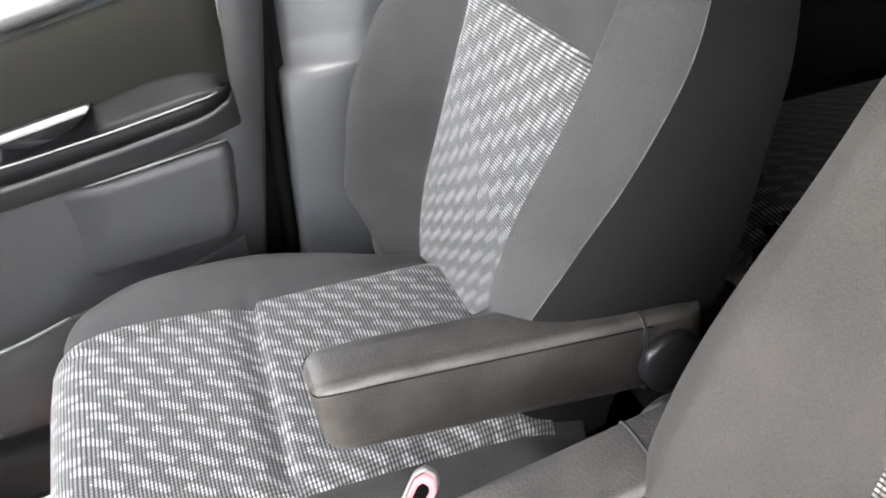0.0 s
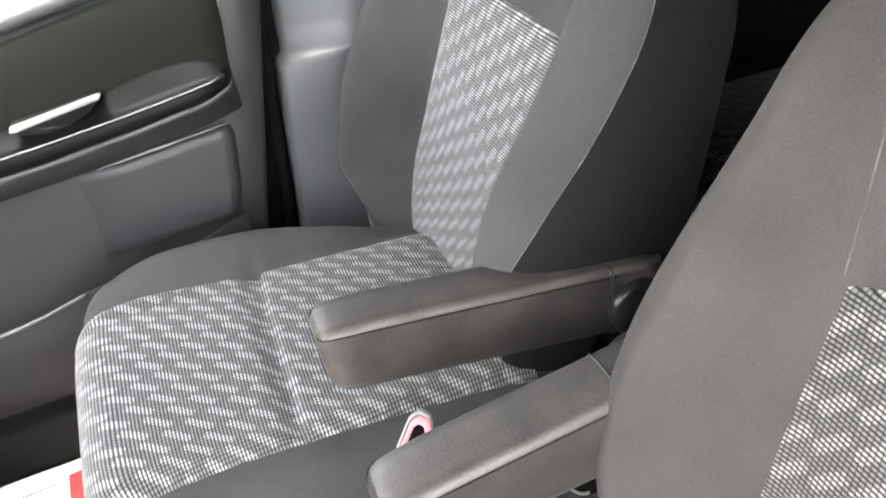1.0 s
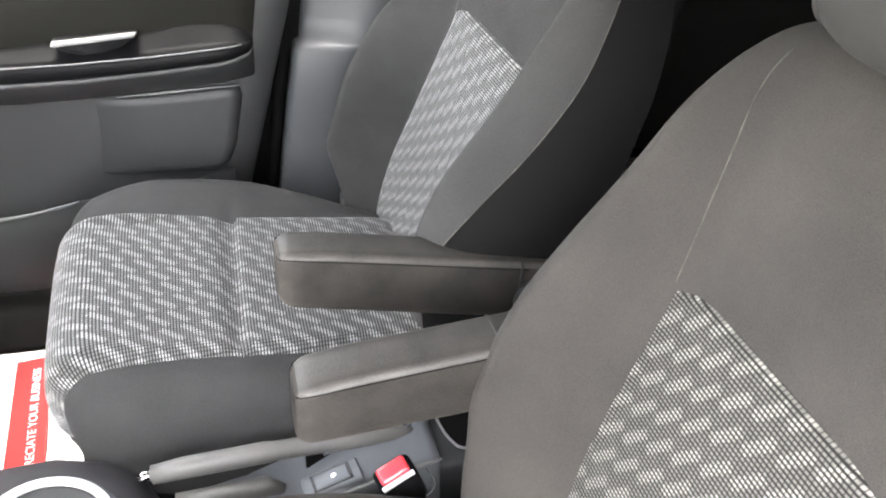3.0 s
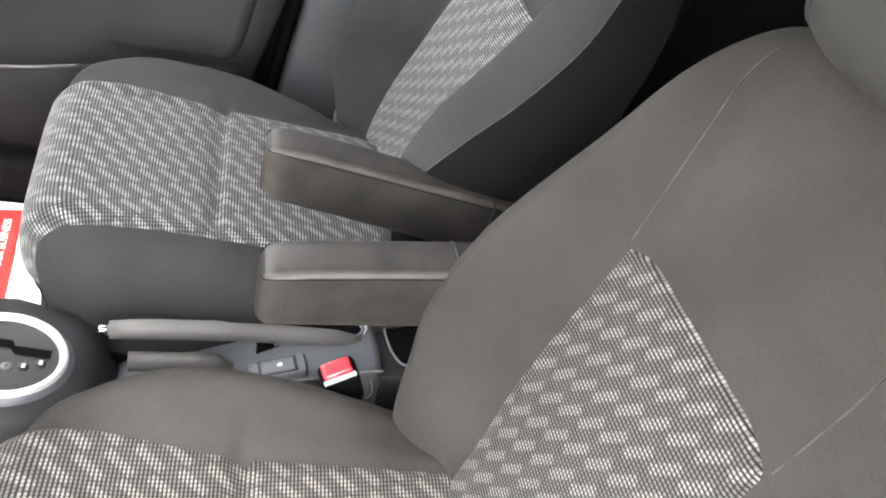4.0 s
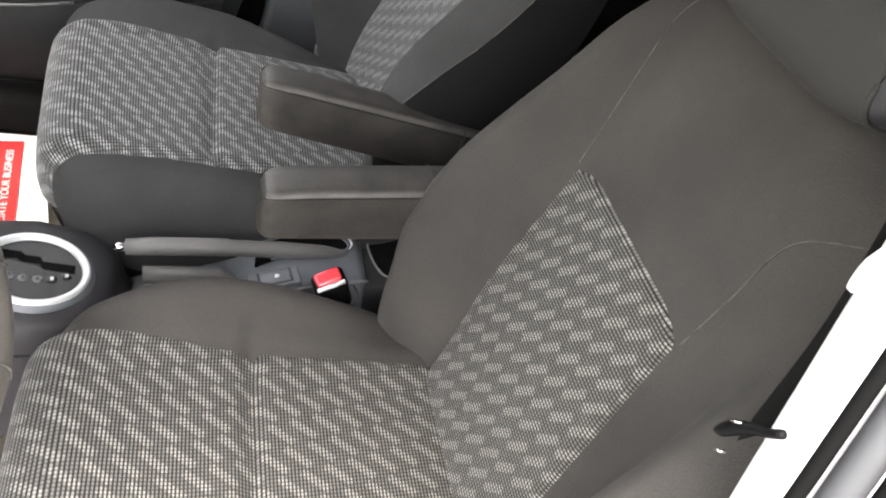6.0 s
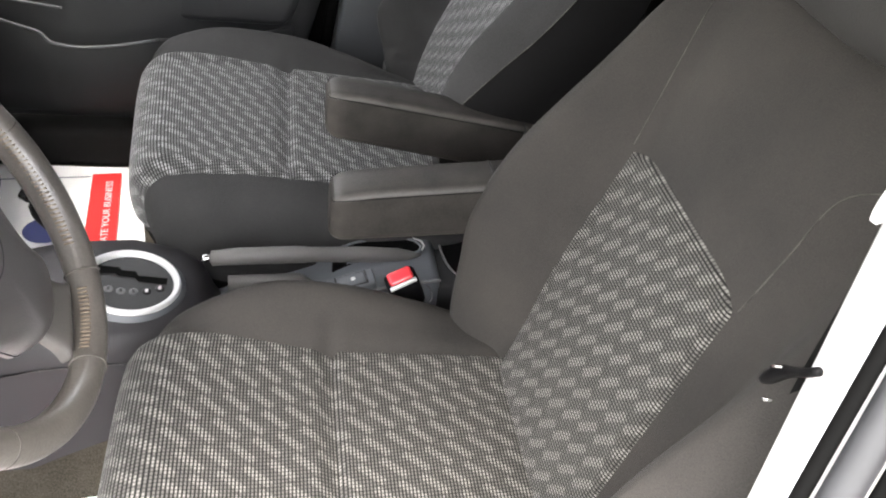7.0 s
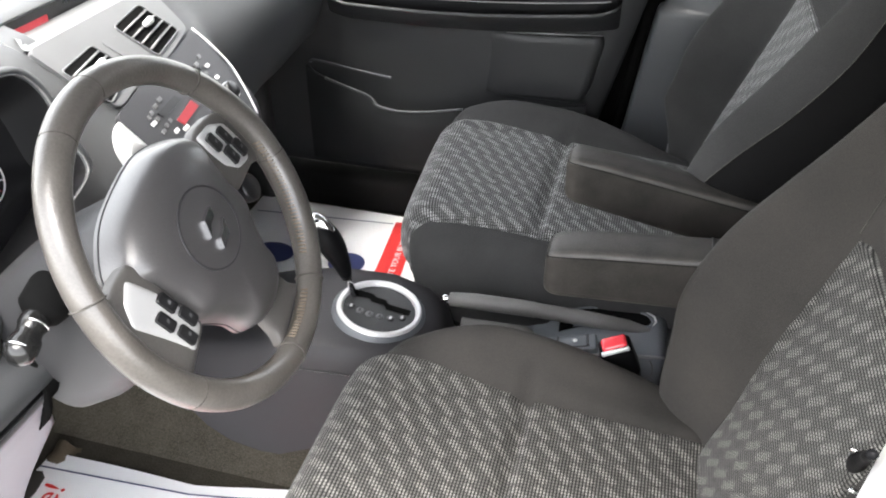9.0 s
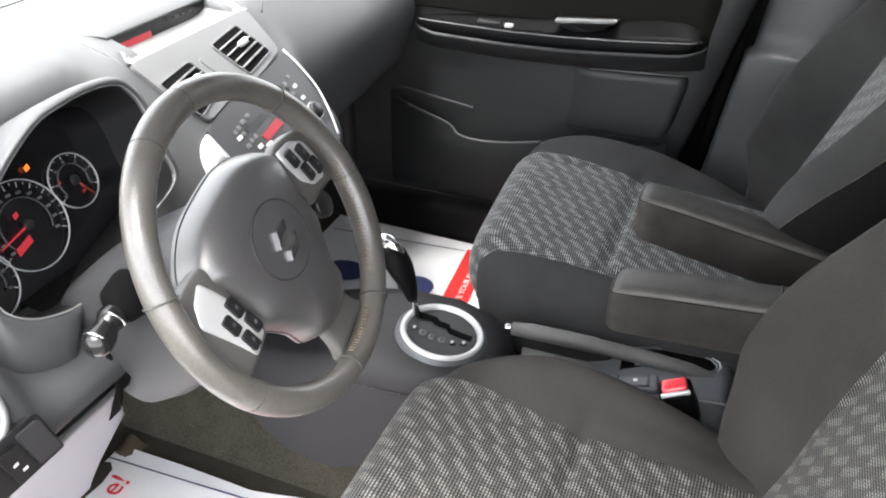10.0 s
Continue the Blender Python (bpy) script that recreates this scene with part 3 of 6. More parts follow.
    disc(bm, (x1 - 0.035, yc + inboard * hw * 0.96, top(x1) - 0.04), (0, inboard, 0), 0.030, 0.012)
    put("hinge_cap", bm, PLASTIC_BLACK, arm, "black plastic hinge cap")
    return seat


car_seat("black and grey cloth passenger seat with mesh inserts", (0, 0.337, 0), -1, 0.0, 0, ((0.050, 0.106), 0.556, 0.502))
car_seat("grey-brown cloth driver seat with worn mesh inserts", (0.052, -0.325, -0.028), 1, -0.03, 1, ((-0.106, -0.046), 0.502, 0.530))

# rear bench
bench = thing("rear_bench", "dark cloth rear bench seat with mesh cushion", "rear seat", (1.0, 0, 0))
bc = Pillow([(1.42, 0.36), (1.25, 0.375), (1.05, 0.385), (0.93, 0.38), (0.885, 0.34), (0.89, 0.25), (0.92, 0.15)], lambda s: Vector((1.35 - 0.38 * s, 0, 0.2)), lambda s, y: 0.64, lambda s, y: 0.012 * math.cos(y * 9) ** 2, 9.0, -1)
bm = bmesh.new()
bc.patch(bm, 0, 1, -1, 1, 30, 40)
cush = part("cushion", bm, FABRIC_DARK, bench)
for y0 in (-0.56, 0.10):
    bm = bmesh.new()
    bc.insert(bm, 0.05, 0.84, 30, 20, lambda s: (y0, y0 + 0.46), 0.004, 0.003)
    part("cushion_insert", bm, MESH, cush, "black and white knitted mesh insert")
bb = Pillow([(1.36, 0.34), (1.40, 0.45), (1.46, 0.62), (1.52, 0.80), (1.56, 0.86), (1.61, 0.86), (1.64, 0.80), (1.60, 0.5), (1.56, 0.3)], lambda s: Vector((1.5 + 0.04 * math.sin(s * 3.1), 0, 0.36 + 0.4 * math.sin(s * 3.1))), lambda s, y: 0.62, lambda s, y: 0.0, 9.0)
bm = bmesh.new()
bb.patch(bm, 0, 1, -1, 1, 30, 30)
bback = part("backrest", bm, FABRIC_DARK, bench)
for y0 in (-0.56, 0.10):
    bm = bmesh.new()
    bb.insert(bm, 0.03, 0.36, 30, 20, lambda s: (y0, y0 + 0.46), 0.004, 0.003)
    part("backrest_insert", bm, MESH, bback, "black and white knitted mesh insert")

# ---------------------------------------------------------------- car shell
bm = bmesh.new()
box(bm, (-0.55, -0.665, -0.03), (2.1, 0.70, 0.0))
solo("floor", bm, CARPET, "worn dark grey-brown carpet on the car floor", "floor", "structure", smooth=False)
bm = bmesh.new()
rows = []
for k in range(9):
    t = k / 8
    rows.append([Vector((-0.50 - 0.32 * t, -0.66 + 1.36 * j / 10, 0.42 * t**1.6)) for j in range(11)])
skin(bm, rows)
skin(bm, [[p + Vector((-0.01, 0, -0.02)) for p in r] for r in rows])
solo("toe_board", bm, CARPET, "dark carpeted toe board under the dashboard", "floor", "structure")
bm = bmesh.new()
rows = []
for x in [-0.75, -0.6, -0.45, -0.3, -0.15, 0.0, 0.2, 0.5, 0.8, 1.0]:
    h = 0.16 + 0.16 * smooth01(-0.25, -0.7, x)
    rows.append([Vector((x, y, z)) for y, z in [(-0.17, -0.002), (-0.145, 0.03), (-0.115, h * 0.7), (-0.085, h * 0.96), (0, h), (0.085, h * 0.96), (0.115, h * 0.7), (0.145, 0.03), (0.17, -0.002)]])
skin(bm, rows)
solo("floor_tunnel", bm, CARPET, "dark carpeted tunnel along the floor", "floor", "structure")
bm = bmesh.new()
box(bm, (-60, -60, -0.36), (60, 60, -0.34))
solo("ground", bm, ASPHALT, "grey asphalt ground under the car", "ground", "structure", smooth=False)

# roof, pillars and glass
# unseen; front edge drawn forward and sides widened to shade seats and door
bm = bmesh.new()
rows = []
for x, z in [(-0.27, 1.045), (-0.10, 1.108), (0.06, 1.16), (0.4, 1.20), (0.9, 1.21), (1.5, 1.19), (1.95, 1.13)]:
    rows.append([Vector((x, y, z - 0.06 * (abs(y) / 0.64) ** 3)) for y in [-0.64 + 1.28 * j / 12 for j in range(13)]])
skin(bm, rows)
solo("ceiling", bm, HEADLINER, "pale grey cloth headliner under the roof", "ceiling", "structure")
bm = bmesh.new()
skin(bm, [[p + Vector((0, 0, 0.035)) for p in r] for r in rows])
solo("roof", bm, WHITE_PAINT, "white painted car roof", "roof", "structure")
for sy in (-1, 1):
    bm = bmesh.new()
    tube(bm, [(-0.95, sy * 0.70, 0.72), (-0.5, sy * 0.66, 0.93), (-0.05, sy * 0.645, 1.09), (0.3, sy * 0.635, 1.14), (0.9, sy * 0.625, 1.15), (1.6, sy * 0.61, 1.13), (2.0, sy * 0.62, 0.95), (2.1, sy * 0.66, 0.7)], 0.035, 10)
    solo("roof_rail", bm, HEADLINER, "pale grey trim along the roof edge", "trim", "structure")
bm = bmesh.new()
skin(bm, [[Vector((x, y, z)) for y in (-0.64, 0.0, 0.64)] for x, z in [(-1.0, 0.74), (-0.62, 0.898), (-0.28, 1.042)]])
GLASS = bpy.data.materials.new("window_glass")
GLASS.use_nodes = True
gb = GLASS.node_tree.nodes["Principled BSDF"]
gb.inputs["Transmission Weight"].default_value, gb.inputs["Roughness"].default_value, gb.inputs["IOR"].default_value = 1.0, 0.0, 1.01
gb.inputs["Base Color"].default_value = (0.93, 0.96, 0.95, 1)
ws = solo("window_1", bm, GLASS, "clear glass windscreen", "window", "structure")
ws.visible_shadow = False
bm = bmesh.new()
skin(bm, [[Vector((x, y, z)) for x in (-0.62, 0.40)] for y, z in ((0.715, 0.66), (0.66, 0.95), (0.61, 1.12))])
sw = solo("window_2", bm, GLASS, "clear glass passenger door window", "window", "structure")
sw.visible_shadow = False
bm = bmesh.new()
box(bm, (1.66, -0.66, -0.02), (2.1, 0.66, 0.66), 0.02)
solo("wall_rear", bm, PLASTIC, "dark luggage space behind the rear bench", "wall", "structure")
bm = bmesh.new()
box(bm, (0.62, 0.695, -0.02), (2.1, 0.74, 0.76), 0.015)
solo("door_2", bm, PLASTIC, "dark grey plastic rear door panel", "door", "structure")
bm = bmesh.new()
box(bm, (0.72, -0.76, -0.30), (2.1, -0.69, 0.76), 0.015)
solo("door_3", bm, WHITE_PAINT, "white painted rear door on the driver side", "door", "structure")
# unseen opaque panes, added to keep daylight out of the rear
OPAQUE_PANE = bpy.data.materials.new("opaque_pane")
OPAQUE_PANE.use_nodes = True
tb = OPAQUE_PANE.node_tree.nodes["Principled BSDF"]
tb.inputs["Base Color"].default_value, tb.inputs["Roughness"].default_value = (0.02, 0.022, 0.024, 1), 0.08
for n_, pts in (("window_3", [(0.64, 0.72, 0.75), (2.0, 0.72, 0.75), (1.9, 0.60, 1.13), (0.66, 0.60, 1.15)]), ("window_4", [(0.72, -0.72, 0.75), (2.0, -0.72, 0.75), (1.9, -0.60, 1.13), (0.74, -0.60, 1.15)]), ("window_5", [(2.08, -0.66, 0.64), (2.08, 0.66, 0.64), (1.93, 0.60, 1.13), (1.93, -0.60, 1.13)])):
    bm = bmesh.new()
    a = [bm.verts.new(p) for p in pts]
    b = [bm.verts.new(Vector(p) + Vector((0.004, 0.004, 0.0))) for p in pts]
    bm.faces.new(a)
    bm.faces.new(b)
    solo(n_, bm, OPAQUE_PANE, "unseen opaque pane at a rear window, added to darken the rear", "window", "structure", smooth=False)
bm = bmesh.new()
box(bm, (-0.8, -0.76, -0.32), (0.55, -0.665, 0.02), 0.02)
solo("door_sill", bm, WHITE_PAINT, "white painted door sill", "sill", "structure")
bm = bmesh.new()
box(bm, (-1.05, -0.72, -0.1), (-0.80, 0.72, 0.74), 0.02)
solo("bulkhead", bm, PLASTIC_BLACK, "black bulkhead behind the dashboard", "wall", "structure")
bm = bmesh.new()
rows = [[Vector((x, y, z - 0.06 * (abs(y) / 0.72) ** 4)) for y in [-0.72 + 1.44 * j / 10 for j in range(11)]] for x, z in [(-1.02, 0.74), (-1.3, 0.70), (-1.7, 0.62), (-2.0, 0.5), (-2.08, 0.2), (-2.08, -0.1)]]
skin(bm, rows)
solo("bonnet", bm, WHITE_PAINT, "white painted bonnet of the car", "bonnet", "structure")
bm = bmesh.new()
box(bm, (-0.8, -0.69, 0.0), (-0.42, -0.63, 0.78), 0.015)
solo("kick_panel", bm, PLASTIC, "dark plastic kick panel beside the footwell", "wall", "structure")
bm = bmesh.new()
box(bm, (-0.8, 0.66, 0.0), (-0.46, 0.72, 0.74), 0.015)
solo("kick_panel", bm, PLASTIC, "dark plastic kick panel beside the footwell", "wall", "structure")

# driver side pillar: white paint, rubber seal, body edge
def pillar_line(z):
    """The inner and outer edge of the white flange at a height."""
    d = max(-0.10, z - 0.72)
    low = min(0.0, z - 0.62)
    return Vector((0.554 + 0.187 * d - 0.04 * low, -0.629 + 0.287 * d, z)), Vector((0.549 + 0.23 * d - 0.04 * low, -0.663 + 0.283 * d, z))


heights = [-0.25, 0.0, 0.2, 0.4, 0.55, 0.62, 0.72, 0.80, 0.88, 0.95, 1.02, 1.09]
bm = bmesh.new()
rows = []
for z in heights:
    a, b = pillar_line(z)
    rows.append([a + Vector((0.10, 0.02, 0)), a + Vector((0.006, 0.002, 0)), a, a.lerp(b, 0.1) + Vector((-0.002, 0, 0)), a.lerp(b, 0.9) + Vector((-0.002, 0, 0)), b, b + Vector((0.006, -0.004, 0)), b + Vector((0.12, -0.03, 0))])
skin(bm, rows)
solo("pillar", bm, WHITE_PAINT, "white painted car body pillar beside the driver seat", "pillar", "structure")
for k, (ex, ey, r_, mat, lab) in enumerate(((0.0015, -0.0035, 0.0048, VOID, "black rubber door seal"), (0.0125, -0.0165, 0.0105, SEAL_GREY, "grey rubber door seal"), (0.022, -0.0300, 0.0050, VOID, "black lip of the door seal"), (0.030, -0.047, 0.013, TAN, "tan painted pillar edge"))):
    bm = bmesh.new()
    tube(bm, [pillar_line(z)[1] + Vector((ex, ey, 0)) for z in heights], r_, 10)
    solo("door_seal" if k < 3 else "pillar_edge", bm, mat, lab + " along the opening", "seal" if k < 3 else "pillar", "structure")

# white moulded end of the pillar cover over the flange
bm = bmesh.new()
tube(bm, curve_at([(0.5640, -0.6000, 0.8550), (0.5660, -0.6000, 0.8600), (0.5690, -0.5990, 0.8700), (0.5745, -0.5985, 0.8800), (0.588, -0.592, 0.903)], 14)[0], [0.0022, 0.0040, 0.0048, 0.0052] + [0.0054] * 10, 14, flat=1.2)
solo("pillar_cover_end", bm, WHITE_PAINT, "white rounded end of the pillar cover", "trim", "structure")

# passenger side pillar trim
bm = bmesh.new()
rows = []
for z, xa, d in [(0.0, 0.330, 0.0), (0.29, 0.372, 0.0), (0.45, 0.392, 0.0), (0.542, 0.406, 0.0), (0.5500, 0.409, 0.002), (0.5540, 0.412, 0.010), (0.5575, 0.420, 0.032), (0.60, 0.424, 0.034), (0.70, 0.436, 0.037), (0.85, 0.46, 0.05), (1.14, 0.52, 0.10)]:
    yb = 0.715 + d
    yr = 0.715 + d * lin([(0.50, 0.1), (0.60, 0.15), (0.72, 0.6), (0.90, 1.0)], z)
    rows.append([Vector(p + (z,)) for p in [(xa + 0.03, 0.78), (xa, 0.775), (xa, yb + 0.014), (xa + 0.004, yb + 0.004), (xa + 0.012, yb), (xa + 0.05, 0.6 * yb + 0.4 * yr - 0.003), (xa + 0.10, yr - 0.004), (xa + 0.20, yr), (xa + 0.215, yr + 0.01), (xa + 0.215, 0.78)]])
skin(bm, rows)
solo("pillar_trim", bm, PILLAR_GREY, "grey plastic pillar trim with a moulded step", "pillar", "structure")
# pillar and seal are near black to paint the door gap's shade
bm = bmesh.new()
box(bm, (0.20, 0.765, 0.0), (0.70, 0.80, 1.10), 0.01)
solo("body_pillar", bm, VOID, "body pillar behind the door gap, black for the gap's shade", "pillar", "structure")
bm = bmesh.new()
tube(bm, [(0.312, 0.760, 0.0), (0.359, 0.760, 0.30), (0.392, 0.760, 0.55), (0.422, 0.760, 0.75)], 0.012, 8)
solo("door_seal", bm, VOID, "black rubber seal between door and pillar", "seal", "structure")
bm = bmesh.new()
box(bm, (-0.5, 0.665, 0.0), (0.36, 0.76, 0.095), 0.02)
solo("sill_trim", bm, FABRIC_DARK, "dark carpeted scuff plate along the door sill", "sill", "structure")

# ---------------------------------------------------------------- passenger door
door = thing("door_1", "closed dark grey plastic passenger door with black armrest", "car door", (0, 0.74, 0.1), kind="structure")
Y0 = 0.70


def door_edge(z):
    """The rear edge of the door at a height."""
    return 0.315 + 0.115 * (z - 0.30) / 0.45


def belt_line(x):
    """The height of the door's top at a place along it."""
    return max(0.665, 0.706 + 0.13 * (x - 0.05)) if x < 0.25 else 0.732 + 0.05 * (x - 0.25)


bm = bmesh.new()
rows = []
for f_, dy in [(0.0, 0.02), (0.05, 0.004), (0.30, 0.0), (0.55, -0.002), (0.80, 0.0), (0.93, 0.004), (0.985, 0.012), (1.0, 0.04)]:
    row = []
    for k, x in enumerate([-0.55, -0.54, -0.45, -0.35, -0.25, -0.1, 0.0, 0.1, 0.2, 0.25, None, None, None]):
        xe = door_edge(0.10 + 0.65 * f_)
        x = xe - (0.05, 0.008, 0.0)[k - 10] if x is None else x
        row.append(Vector((x, Y0 + dy + (0.012 if k in (0, 12) else 0), 0.10 + (belt_line(x) - 0.10) * f_)))
    rows.append(row)
skin(bm, rows)
skin(bm, [[Vector((-0.55, 0.76, z)), Vector((door_edge(z), 0.76, z))] for z in (0.10, 0.66)])
skin(bm, [[Vector((door_edge(z), 0.712, z)), Vector((door_edge(z), 0.76, z))] for z in (0.10, 0.73)])
panel = part("door_panel", bm, PLASTIC, door)
# upper trim insert, with an upright rear edge
bm = bmesh.new()
xs = [-0.50 + 0.03 * k for k in range(28)] + [0.352]
rows = []
for f_, dy in [(0.0, 0.003), (0.0, -0.006), (0.06, -0.009), (0.5, -0.008), (0.94, -0.006), (1.0, 0.003)]:
    rows.append([Vector((min(x, 0.336 + 0.022 * f_), Y0 + dy, 0.572 + (belt_line(x) - 0.016 - 0.572) * f_)) for x in xs])
for r_ in rows:
    r_.append(r_[-1] + Vector((0.0005, 0.008, 0)))
skin(bm, rows)
part("upper_trim", bm, FABRIC_UPPER, panel, "smooth dark upper trim")
bm = bmesh.new()
tube(bm, [(0.3375, Y0 - 0.006, 0.604), (0.3445, Y0 - 0.0055, 0.640), (0.3520, Y0 - 0.005, 0.680), (0.3575, Y0 - 0.003, 0.712)], 0.0011, 6)
part("trim_edge", bm, RIDGE, panel, "pale trim edge")
# armrest: a black shelf with a pale ridge and a lip
XS = [-0.292, -0.288, -0.28, -0.27, -0.255, -0.235] + [-0.21 + 0.03 * k for k in range(17)] + [0.29, 0.305, 0.318, 0.328, 0.334, 0.338]
ZU = [(-0.29, 0.553), (-0.2, 0.563), (0.05, 0.583), (0.16, 0.592), (0.21, 0.602), (0.25, 0.607), (0.29, 0.605), (0.32, 0.597), (0.338, 0.582)]
ZR = [(-0.29, 0.553), (-0.227, 0.557), (-0.06, 0.556), (0.06, 0.560), (0.175, 0.567), (0.284, 0.577), (0.338, 0.580)]
ZL = [(-0.29, 0.540), (-0.24, 0.531), (-0.06, 0.529), (0.06, 0.533), (0.18, 0.542), (0.29, 0.553), (0.338, 0.562)]
YR = [(-0.292, 0.697), (-0.288, 0.680), (-0.27, 0.660), (-0.235, 0.650), (-0.18, 0.648), (0.27, 0.648), (0.305, 0.652), (0.328, 0.668), (0.338, 0.697)]
rows, low_rows, ridge, lip_line = [], [], [], []
for x in XS:
    zu, zr, zl, yr = lin(ZU, x), lin(ZR, x), lin(ZL, x), lin(YR, x)
    mid_z = (zr + zl) / 2
    rows.append([Vector((x, y, z)) for y, z in [(Y0 + 0.003, zu + 0.001), (Y0 - 0.010, zu), (Y0 - 0.014, zu - 0.004), (yr + 0.45 * (Y0 - 0.014 - yr), (zu + zr) / 2 - 0.006), (yr + 0.006, zr - 0.002), (yr + 0.002, zr), (yr, zr - 0.003), (yr - 0.001, mid_z), (yr, zl + 0.004), (yr + 0.004, zl + 0.001)]])
    low_rows.append([Vector((x, y, z)) for y, z in [(yr + 0.005, zl + 0.003), (yr - 0.003, zl + 0.002), (yr - 0.005, zl - 0.001), (yr - 0.003, zl - 0.005), (yr + 0.2 * (Y0 - yr), zl - 0.020), (yr + 0.6 * (Y0 - yr), zl - 0.042), (Y0 + 0.002, zl - 0.050)]])
    ridge.append(Vector((x, yr + 0.002, zr)))
bm = bmesh.new()
skin(bm, rows)
arm = part("armrest", bm, GLOSS_BLACK, door, "glossy black door armrest")
# pale tube draws the highlight along the ridge
bm = bmesh.new()
tube(bm, ridge[3:-3], 0.0013, 8)
part("armrest_ridge", bm, RIDGE, arm, "pale line for the ridge's highlight")
bm = bmesh.new()
skin(bm, low_rows)
part("armrest_lip", bm, PLASTIC, door, "grey plastic lip under the armrest")
# inner handle
bm = bmesh.new()
prism(bm, [(0.031, 0.585), (0.034, 0.592), (0.156, 0.6035), (0.160, 0.602), (0.154, 0.5955), (0.038, 0.5835)], 0.6600, 0.6705, 1, 0.002)
part("handle", bm, HANDLE, door, "silver inner door handle")
bm = bmesh.new()
prism(bm, rounded([(0.030, 0.590), (0.045, 0.574), (0.075, 0.568), (0.105, 0.571), (0.135, 0.580), (0.162, 0.600)], 0.006), 0.668, 0.694, 1, 0.002)
part("handle_recess", bm, PLASTIC_BLACK, door, "black handle recess")
bm = bmesh.new()
box(bm, (-0.139, 0.668, 0.558), (-0.090, 0.684, 0.5655), 0.002)
part("window_switch", bm, PLASTIC, door, "grey window switch")
bm = bmesh.new()
box(bm, (-0.076, 0.664, 0.558), (-0.058, 0.676, 0.5665), 0.002)
part("lock_switch", bm, SILVER_BRIGHT, door, "bright lock switch")
# raised lower panel whose front side fades into the door
bm = bmesh.new()
rows = []
for v_ in [0.0, 0.02, 0.06, 0.12, 0.3, 0.5, 0.7, 0.85, 0.94, 0.975, 1.0]:
    row = []
    for u_ in [0.0, 0.1, 0.2, 0.3, 0.4, 0.5, 0.65, 0.8, 0.9, 0.95, 0.98, 1.0]:
        xr = lin([(0.0, 0.250), (0.06, 0.278), (0.12, 0.288), (0.3, 0.300), (0.85, 0.317), (0.94, 0.314), (0.975, 0.307), (1.0, 0.292)], v_)
        x = 0.05 + (xr - 0.05) * u_
        top_z = 0.490 + 0.065 * (x - 0.108)
        hgt = 0.017 * smooth01(0.0, 0.35, u_) * (1 if 0.02 < u_ < 0.97 else 0.55 if u_ < 1 else -0.3) * (smooth01(-0.02, 0.06, v_) if v_ < 0.5 else 1 if v_ < 0.96 else 0.6 if v_ < 1 else -0.3)
        row.append(Vector((x, Y0 + 0.002 - 1.12 * hgt, 0.342 + (top_z - 0.342) * v_)))
    rows.append(row)
skin(bm, rows)
part("lower_panel", bm, PLASTIC, door, "raised grey plastic lower panel")
bm = bmesh.new()
tube(bm, [(0.110, Y0 - 0.0150, 0.4895), (0.20, Y0 - 0.0165, 0.4955), (0.31, Y0 - 0.0165, 0.5025)], [0.001, 0.0022, 0.0016], 8)
part("panel_edge", bm, RIDGE, door, "pale panel edge")
# map pocket with its open top
bm = bmesh.new()
rows = []
for x, zt, d in [(-0.36, 0.365, 0.004), (-0.33, 0.354, 0.022), (-0.26, 0.340, 0.04), (-0.195, 0.327, 0.052), (-0.180, 0.322, 0.056), (-0.167, 0.309, 0.062), (-0.118, 0.304, 0.066), (-0.05, 0.311, 0.066), (0.03, 0.325, 0.06), (0.20, 0.337, 0.045), (0.29, 0.345, 0.01)]:
    rows.append([Vector((x, y, z)) for y, z in [(Y0 - d + 0.016, zt - 0.06), (Y0 - d + 0.010, zt - 0.004), (Y0 - d + 0.005, zt), (Y0 - d, zt - 0.005), (Y0 - d * 0.95, 0.26), (Y0 - d * 0.8, 0.18), (Y0 - d * 0.4, 0.135), (Y0 + 0.003, 0.12)]])
skin(bm, rows)
pocket = part("map_pocket", bm, DOOR_DARK, door, "moulded map pocket")
for pts in ([(-0.345, Y0 - 0.008, 0.372), (-0.33, Y0 - 0.010, 0.379), (-0.24, Y0 - 0.012, 0.368), (-0.15, Y0 - 0.012, 0.357)], [(-0.30, Y0 - 0.034, 0.349), (-0.25, Y0 - 0.044, 0.3395), (-0.195, Y0 - 0.053, 0.328), (-0.180, Y0 - 0.056, 0.322), (-0.167, Y0 - 0.062, 0.309), (-0.118, Y0 - 0.066, 0.3035), (-0.05, Y0 - 0.066, 0.3105), (0.03, Y0 - 0.060, 0.3245)]):
    bm = bmesh.new()
    tube(bm, curve_at(pts, 40)[0], 0.0030, 8)
    part("pocket_edge", bm, PILLAR_GREY, pocket, "pale pocket edge")
bm = bmesh.new()
tube(bm, [(x, 0.708, belt_line(x) + 0.001) for x in [-0.52, -0.4, -0.26, -0.1, 0.1, 0.25, 0.42]], 0.010, 8)
part("window_seal", bm, RUBBER, door, "black rubber window seal")

# ---------------------------------------------------------------- dashboard
dash = thing("dashboard", "grey plastic dashboard with silver centre trim", "dashboard", (-0.4, 0, 0.6))
